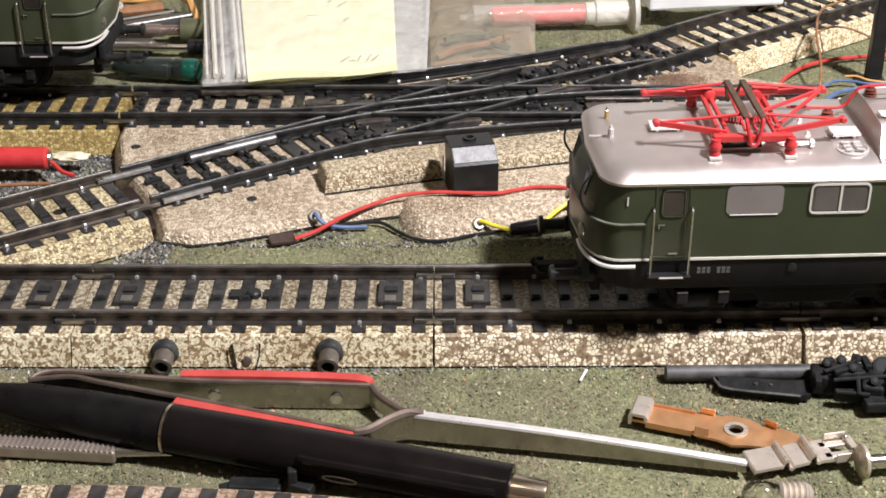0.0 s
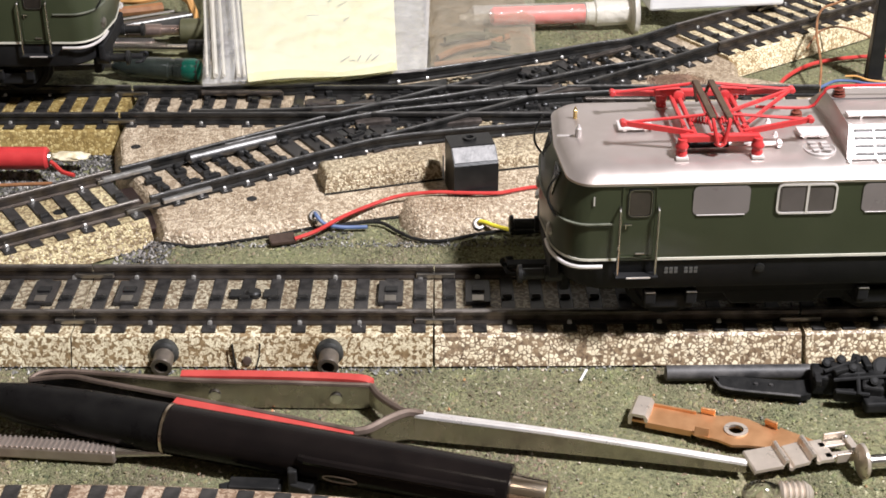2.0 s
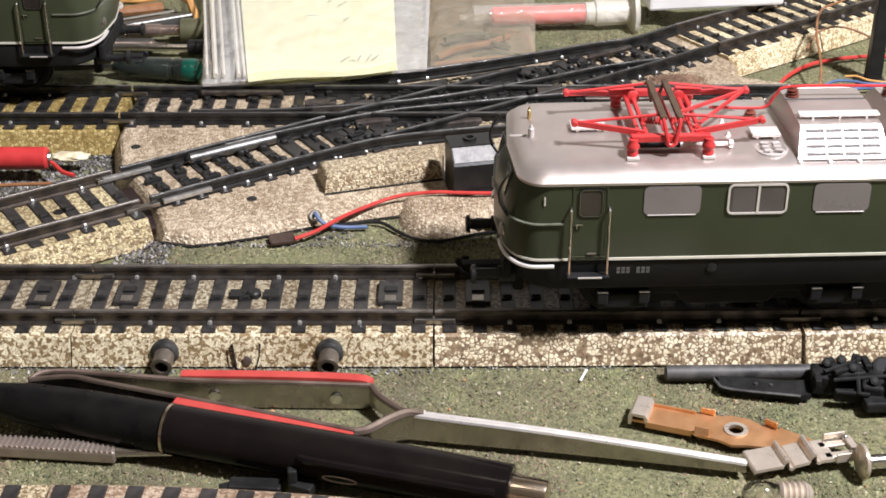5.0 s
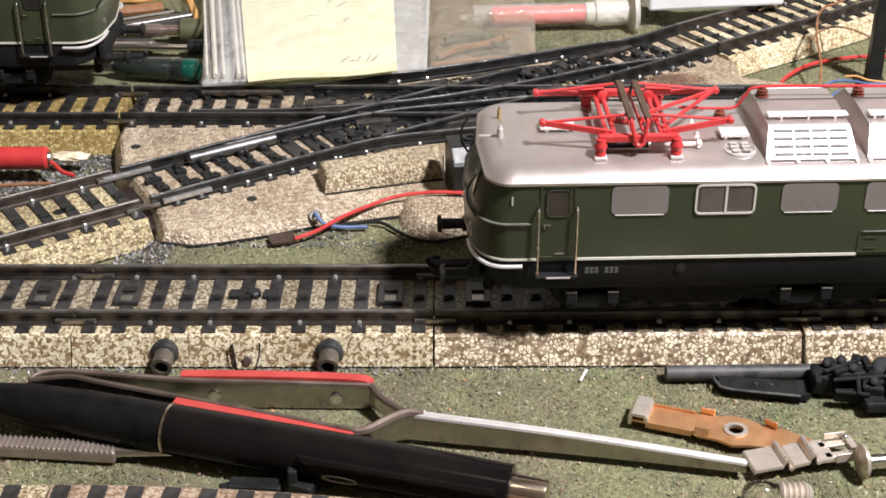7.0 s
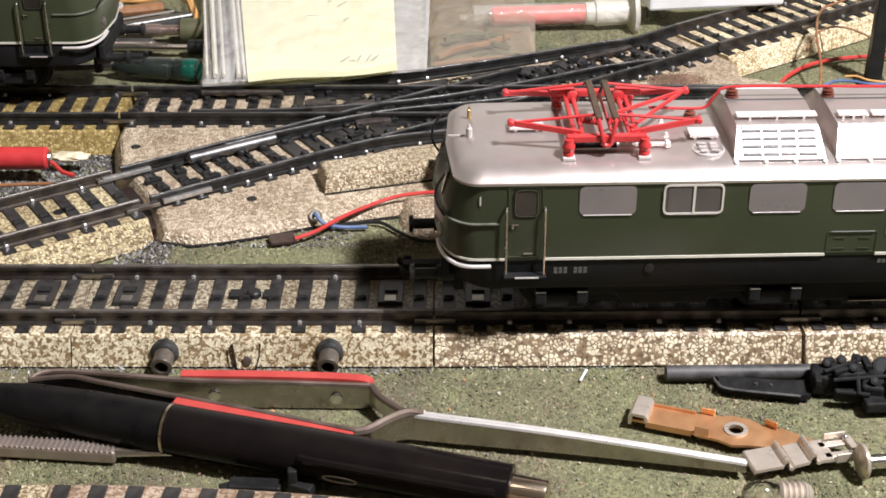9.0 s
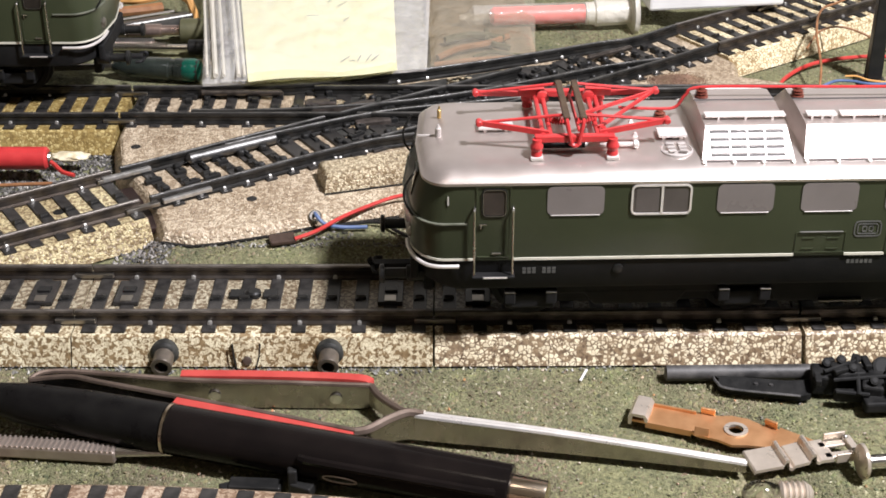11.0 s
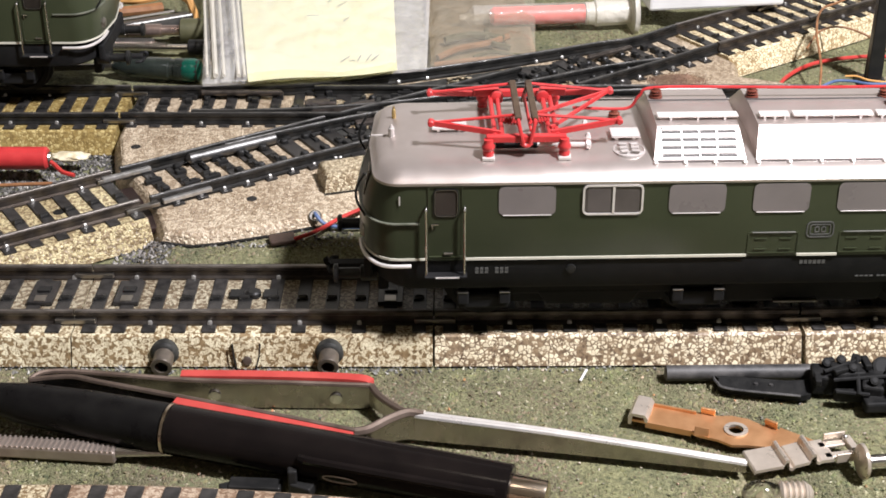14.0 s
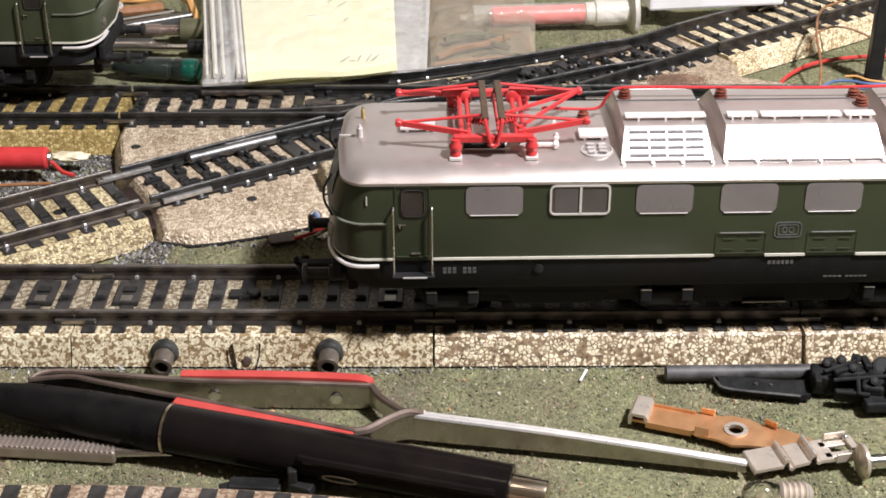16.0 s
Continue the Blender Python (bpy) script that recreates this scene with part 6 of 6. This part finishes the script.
skin(bm, [ring(bm, [(x, y, z) for x, z in prof] + [(x, y, z - 0.6) for x, z in reversed(prof)]) for y in (-3.2, 3.2)])
part("folded_plate", bm, NICKEL, nk)
for nm, c_, s_ in (("prong", (11.4, 1.6, 2.0), (7.6, 1.6, 0.6)), ("prong", (11.4, -1.8, 2.0), (7.6, 1.6, 0.6)), ("cross_bar", (14.6, 0, 2.3), (1.6, 5.2, 1.4)),
                   ("side_cheek", (12.0, 3.1, 2.6), (5.0, 0.5, 1.8)), ("side_cheek", (12.0, -3.1, 2.2), (5.0, 0.5, 1.8)), ("root", (8.6, 0, 1.9), (2.0, 5.4, 0.6))):
    bm = bmesh.new()
    box(bm, c_, s_, bevel=0.15)
    part(nm, bm, NICKEL, nk)
for x, y in ((14.2, 2.2), (14.0, -2.2)):
    bm = bmesh.new()
    bmesh.ops.create_uvsphere(bm, u_segments=10, v_segments=6, radius=0.75, matrix=Matrix.Translation((x, y, 2.6)))
    part("stud", bm, STEEL, nk, smooth=True)

bf = thing("spare_buffer", "loose metal buffer with a round dish", "buffer", m=at(74.6, -50.2, 3.2) @ Matrix.Diagonal((0.86, 0.86, 0.86, 1)))
bm = bmesh.new()
lathe(bm, (-1.6, 0, 0), (1, 0.12, 0), [(0, 1.2), (0.15, 2.8), (0.6, 3.6), (1.2, 3.7), (1.5, 3.2), (1.8, 1.6), (2.2, 1.2)], 24)
part("dish", bm, NICKEL, bf, smooth=True)
bm = bmesh.new()
lathe(bm, (0.4, 0.2, 0), (1, 0.12, 0), [(0, 1.3), (9, 1.3), (9.2, 1.8), (16, 1.8)], 14)
part("shaft", bm, STEEL, bf, smooth=True)

lb = thing("screw_bulb", "tiny lamp bulb with a threaded metal base", "light bulb", m=at(56.6, -58.2, 2.6))
bm = bmesh.new()
for k in range(5):
    lathe(bm, (1.4 + k * 0.95, 0, 0), (1, 0, 0), [(0, 1.9), (0.45, 2.35), (0.95, 1.9)], 16)
lathe(bm, (6.2, 0, 0), (1, 0, 0), [(0, 1.9), (0.6, 1.5), (1.0, 0.8)], 14)
part("thread", bm, NICKEL, lb, smooth=True)
bm = bmesh.new()
lathe(bm, (1.5, 0, 0), (-1, 0, 0), [(0, 1.7), (2, 2.3), (4, 2.4), (5.6, 1.6), (6.2, 0.4)], 16)
part("glass", bm, GLASS, lb, smooth=True)

# black rod and linkage
rd = thing("black_rod", "dark grey metal rod lying along the track bed", "rod", m=at(44.0, -20.6, 1.6))
bm = bmesh.new()
lathe(bm, (0, 0, 0), (1, 0.018, 0), [(0, 1.0), (0.2, 1.55), (60, 1.55)], 16)
part("rod", bm, GUN, rd, smooth=True)
lk = thing("coupling_linkage", "black die-cast linkage with small pins on the grass", "model part", m=at(62.0, -25.2, 1.0, 0, 0, -7))
bm = bmesh.new()
skin(bm, [ring(bm, [(x, y, z) for x, y in ((-9.6, 2.6), (-8.4, 1.4), (-8.6, -0.6), (-6.4, -1.8), (6.6, -2.6), (8.4, -1.8), (8.4, 3.0), (4, 2.2), (-6, 2.4))]) for z in (-0.3, 0.9)])
part("lever", bm, LINK_BLACK, lk)
for x, y in ((-1.6, 0.2), (1.2, 0.2)):
    bm = bmesh.new()
    lathe(bm, (x, y, 0.8), (0, 0, 1), [(0, 0.5), (0.4, 0.4)], 8)
    part("pin", bm, GUN, lk)
bm = bmesh.new()
tube(bm, [(-9.4, 2.4, 0.6), (-8.8, 0, 0.9), (-6.4, -1.9, 0.9), (6.4, -2.7, 0.9)], 0.28, 6)
part("edge", bm, GUN, lk)
for c, s, a in (((10.6, 2.2, 1.8), (4.2, 5.2, 4.0), 0), ((15.0, 2.2, 2.6), (6.0, 4.6, 4.4), 12), ((15.0, -2.4, 1.6), (5.4, 1.6, 2.4), 4), ((19.6, 1.0, 2.2), (4.0, 8.0, 3.6), -8), ((20.4, -4.0, 1.2), (6.0, 3.0, 2.2), 10), ((24.2, 0.0, 2.8), (4.0, 9.0, 4.6), 0)):
    bm = bmesh.new()
    box(bm, c, s, rz=a, bevel=0.5)
    part("casting", bm, LINK_BLACK, lk)
for a, b in (((10.5, 0.4, 4.6), (17.5, 4.4, 5.2)), ((12.2, -1.0, 3.8), (22.0, 0.6, 4.4)), ((16.5, -4.2, 3.0), (16.8, 4.6, 5.4)), ((12.5, -3.2, 2.8), (18.5, -3.6, 2.8))):
    bm = bmesh.new()
    rod(bm, a, b, 0.42, 8)
    part("link", bm, LINK_BLACK, lk)
for c, s_, a in (((12.0, 5.2, 3.2), (2.0, 1.4, 2.6), 20), ((16.8, 5.6, 3.6), (1.6, 2.2, 3.0), -15), ((13.4, 0.2, 5.2), (3.0, 1.2, 1.0), 30), ((18.4, 3.4, 5.2), (1.4, 3.6, 1.2), 10), ((22.6, -2.4, 4.6), (3.0, 1.2, 1.2), -25), ((9.4, -0.6, 3.4), (1.2, 3.0, 1.4), 0)):
    bm = bmesh.new()
    box(bm, c, s_, rz=a, bevel=0.25)
    part("bracket", bm, LINK_BLACK, lk)
for x, y, z in ((11.2, 3.8, 4.2), (15.6, 1.2, 5.2), (19.2, -1.6, 4.4), (13.8, 4.0, 5.0)):
    bm = bmesh.new()
    lathe(bm, (x, y, z), (0.2, -0.5, 0.8), [(0, 0.9), (0.7, 0.9), (0.9, 0.5)], 10)
    part("rivet_head", bm, LINK_BLACK, lk)
for x, y in ((21.5, 4.6), (23.5, 2.0)):
    bm = bmesh.new()
    lathe(bm, (x, y, 3.2), (0.2, -0.6, 0.8), [(0, 2.1), (1.4, 2.1), (1.6, 1.6)], 16)
    part("roller", bm, LINK_BLACK, lk)

bm = bmesh.new()
tube(bm, [(27.9, -21.3, 0.3), (28.7, -19.5, 0.5), (29.4, -17.9, 0.6)], 0.24, 6, 3)
tagged(part("splinter", bm, WHITE, label="thin white splinter lying on the grass", smooth=True), category="splinter")

# black coupling halves under the pen
cp = thing("loose_coupling", "small black coupling part under the pen", "model part", m=at(-26.0, -54.6, 0.9, 0, 0, -4))
for c, s, a in (((-4, 0, 0.4), (9, 3.0, 1.6), 0), ((2.4, 0.6, 1.6), (1.6, 2.8, 5.4), 8), ((4.4, 0, 0.8), (4.0, 3.4, 2.0), -20), ((-8.6, -0.4, 0.2), (3.0, 2.0, 1.0), 25)):
    bm = bmesh.new()
    box(bm, c, s, rz=a, bevel=0.3)
    part("casting", bm, BLACK, cp)


# ---- flock, grit and gravel ----
def bank_height(x, y):
    b = np.clip((y - 9.0) / 9.0, 0, 1) * np.maximum(np.clip((x + 66.0) / 8.0, 0, 1), np.clip((y - 80.0) / 10.0, 0, 1)) * np.clip((74.0 - x) / 10.0, 0.1, 1)
    return -0.35 + 3.3 * b * b * (3 - 2 * b)


def scatter(name, label, category, material, x, y, size, tall, rng, lift=0.0, flat=False):
    """Many tiny tufts or grains as one mesh: four-sided pyramids with a random lean."""
    n = len(x)
    z = bank_height(x, y) + lift
    a = rng.uniform(0, math.pi, n)
    ca, sa = np.cos(a) * size, np.sin(a) * size
    h = tall * rng.uniform(0.5, 1.4, n)
    lx, ly = rng.normal(0, 0.5, n) * h, rng.normal(0, 0.5, n) * h
    w = rng.uniform(0.35, 1.0, n)
    v = np.empty((n, 5, 3))
    v[:, 0] = np.stack([x + ca, y + sa, z], 1)
    v[:, 1] = np.stack([x - sa * w, y + ca * w, z], 1)
    v[:, 2] = np.stack([x - ca, y - sa, z], 1)
    v[:, 3] = np.stack([x + sa * w, y - ca * w, z], 1)
    v[:, 4] = np.stack([x + lx, y + ly, z + h], 1)
    base = np.arange(n)[:, None] * 5
    f = np.concatenate([base + np.array([[i, (i + 1) % 4, 4]]) for i in range(4)], 1).reshape(-1, 3)
    me = bpy.data.meshes.new(name)
    me.from_pydata((v.reshape(-1, 3) * MM).tolist(), [], f.tolist())
    me.materials.append(material)
    return tagged(new(name, me), label, category, "", "stuff")


def speckle(name, stops, rough=0.9):
    m, n, l, b = nodes_of(name)
    g = n.new("ShaderNodeNewGeometry")
    r = ramp_node(n, stops)
    l.new(g.outputs["Random Per Island"], r.inputs["Fac"])
    t = noise_node(n, l, 70, 3)
    mr = n.new("ShaderNodeMapRange")
    mr.inputs["From Min"].default_value, mr.inputs["From Max"].default_value = 0.28, 0.72
    mr.inputs["To Min"].default_value, mr.inputs["To Max"].default_value = 0.6, 1.35
    l.new(t.outputs["Fac"], mr.inputs["Value"])
    hs = n.new("ShaderNodeHueSaturation")
    l.new(mr.outputs["Result"], hs.inputs["Value"])
    l.new(r.outputs["Color"], hs.inputs["Color"])
    patch = noise_node(n, l, 38, 4, 0.6)
    hue = n.new("ShaderNodeMapRange")
    hue.inputs["From Min"].default_value, hue.inputs["From Max"].default_value = 0.36, 0.64
    hue.inputs["To Min"].default_value, hue.inputs["To Max"].default_value = 0.455, 0.535
    l.new(patch.outputs["Fac"], hue.inputs["Value"])
    l.new(hue.outputs["Result"], hs.inputs["Hue"])
    l.new(hs.outputs["Color"], b.inputs["Base Color"])
    b.inputs["Roughness"].default_value = rough
    return m


FLOCK = speckle("flock", [(0.0, (0.108, 0.097, 0.054)), (0.35, (0.127, 0.116, 0.064)), (0.7, (0.154, 0.137, 0.078)), (0.98, (0.185, 0.164, 0.10)), (0.997, (0.40, 0.37, 0.27))])
GRIT = speckle("grit", [(0.0, (0.03, 0.03, 0.03)), (0.4, (0.10, 0.095, 0.085)), (0.75, (0.20, 0.19, 0.17)), (1.0, (0.42, 0.40, 0.36))], 0.7)
LITTER = speckle("litter", [(0.0, (0.55, 0.50, 0.40)), (0.35, (0.40, 0.36, 0.26)), (0.6, (0.05, 0.05, 0.05)), (0.8, (0.40, 0.20, 0.08)), (1.0, (0.75, 0.72, 0.64))], 0.6)
rng = np.random.default_rng(11)


def spots(n, x0, x1, y0, y1):
    return rng.uniform(x0, x1, n), rng.uniform(y0, y1, n)


parts_x, parts_y = [], []
for n_, x0, x1, y0, y1 in ((52000, -86, 90, -62, -15.8), (17000, -66, 60, 15.8, 40), (9000, 80, 160, 95, 165), (9000, -10, 75, 120, 200), (7000, -150, -62, 108, 200)):
    a_, b_ = spots(n_, x0, x1, y0, y1)
    parts_x.append(a_)
    parts_y.append(b_)
scatter("grass_flock", "short grey-green flock fibres of the grass mat", "grass", FLOCK, np.concatenate(parts_x), np.concatenate(parts_y), 0.34, 0.22, rng)
TUFT = speckle("tuft", [(0.0, (0.06, 0.062, 0.032)), (0.3, (0.115, 0.117, 0.054)), (0.6, (0.20, 0.19, 0.088)), (0.85, (0.18, 0.138, 0.09)), (1.0, (0.28, 0.265, 0.17))])
tx_, ty_ = [], []
for n_, x0, x1, y0, y1 in ((5200, -86, 90, -62, -16.5), (1700, -62, 60, 16.5, 40), (1300, 76, 160, 85, 150), (900, -5, 75, 124, 200)):
    a_, b_ = spots(n_, x0, x1, y0, y1)
    tx_.append(a_)
    ty_.append(b_)
scatter("grass_tufts", "coarse faded tufts and fibres in the grass mat", "grass", TUFT, np.concatenate(tx_), np.concatenate(ty_), 0.55, 0.42, rng)
gx, gy = [], []
for n_, x0, x1, y0, y1 in ((2600, -112, -78, 50, 82), (420, -70, -57, 18, 33), (60, -34, -18, 29, 35), (90, -100, -74, 56, 80), (70, -82, 0, -18.6, -16.6), (60, 4, 60, 27, 34)):
    a_, b_ = spots(n_, x0, x1, y0, y1)
    gx.append(a_)
    gy.append(b_)
scatter("gravel", "loose dark grey gravel beside the tracks", "gravel", GRIT, np.concatenate(gx), np.concatenate(gy), 0.5, 0.55, rng, 0.25)
lx_, ly_ = spots(230, -84, 88, -62, -16)
scatter("litter", "pale crumbs and scraps scattered on the grass", "crumbs", LITTER, lx_, ly_, 0.32, 0.35, rng, 0.35)
RUST_DUST = speckle("rust_powder", [(0.0, (0.09, 0.055, 0.03)), (0.5, (0.20, 0.13, 0.075)), (1.0, (0.34, 0.25, 0.16))])
dx_, dy_ = rng.normal(64.2, 2.9, 5200), rng.normal(113.6, 1.6, 5200)
mound = 1.3 * np.exp(-((dx_ - 64.2) / 3.4) ** 2 - ((dy_ - 113.6) / 1.9) ** 2) * rng.uniform(0.4, 1.0, 5200)
scatter("rust_dust", "small heap of brown rust dust on the turnout bed", "dust", RUST_DUST, dx_, dy_, 0.2, 0.3, rng, 5.75 - bank_height(dx_, dy_) + mound)
ex_ = np.concatenate([rng.uniform(-84, 86, 380), rng.uniform(-58, 30, 500)])
ey_ = np.concatenate([rng.normal(-16.6, 0.5, 380), 26 + np.abs(rng.normal(0, 1.2, 500))])
scatter("edge_grit", "dark grit collected along the track bed's edge", "grit", GRIT, ex_, ey_, 0.28, 0.3, rng, 0.3)


# ---- motion ----
def motions():
    """The locomotive rolls slowly along the main line; its wheels turn with it."""
    stations = [(0, 111.36), (1, 108.35), (2, 105.37), (3, 102.42), (4, 99.48), (5, 96.57), (6.5, 92.23), (8, 87.91), (9, 85.04), (10, 82.16), (11.5, 77.84), (13, 73.50), (14, 70.58), (15, 67.64), (16, 64.68)]
    rows = []
    for t, x in stations:
        front, back = main_y(x - BOGIE), main_y(x + BOGIE)
        rows.append((t, at(x, 0.4 + (front + back) / 2, RAIL_TOP, 0, 0, math.degrees(math.atan2(back - front, 2 * BOGIE)))))
    walk(loco, rows)
    for ws in [o for o in loco.children_recursive if o.name.startswith("wheelset")]:
        x0 = ws.matrix_basis.translation.x / MM
        walk(ws, [(t, at(x0, 0, 7.2, 0, math.degrees((x - stations[0][1]) / 7.2), 0)) for t, x in stations])


motions()
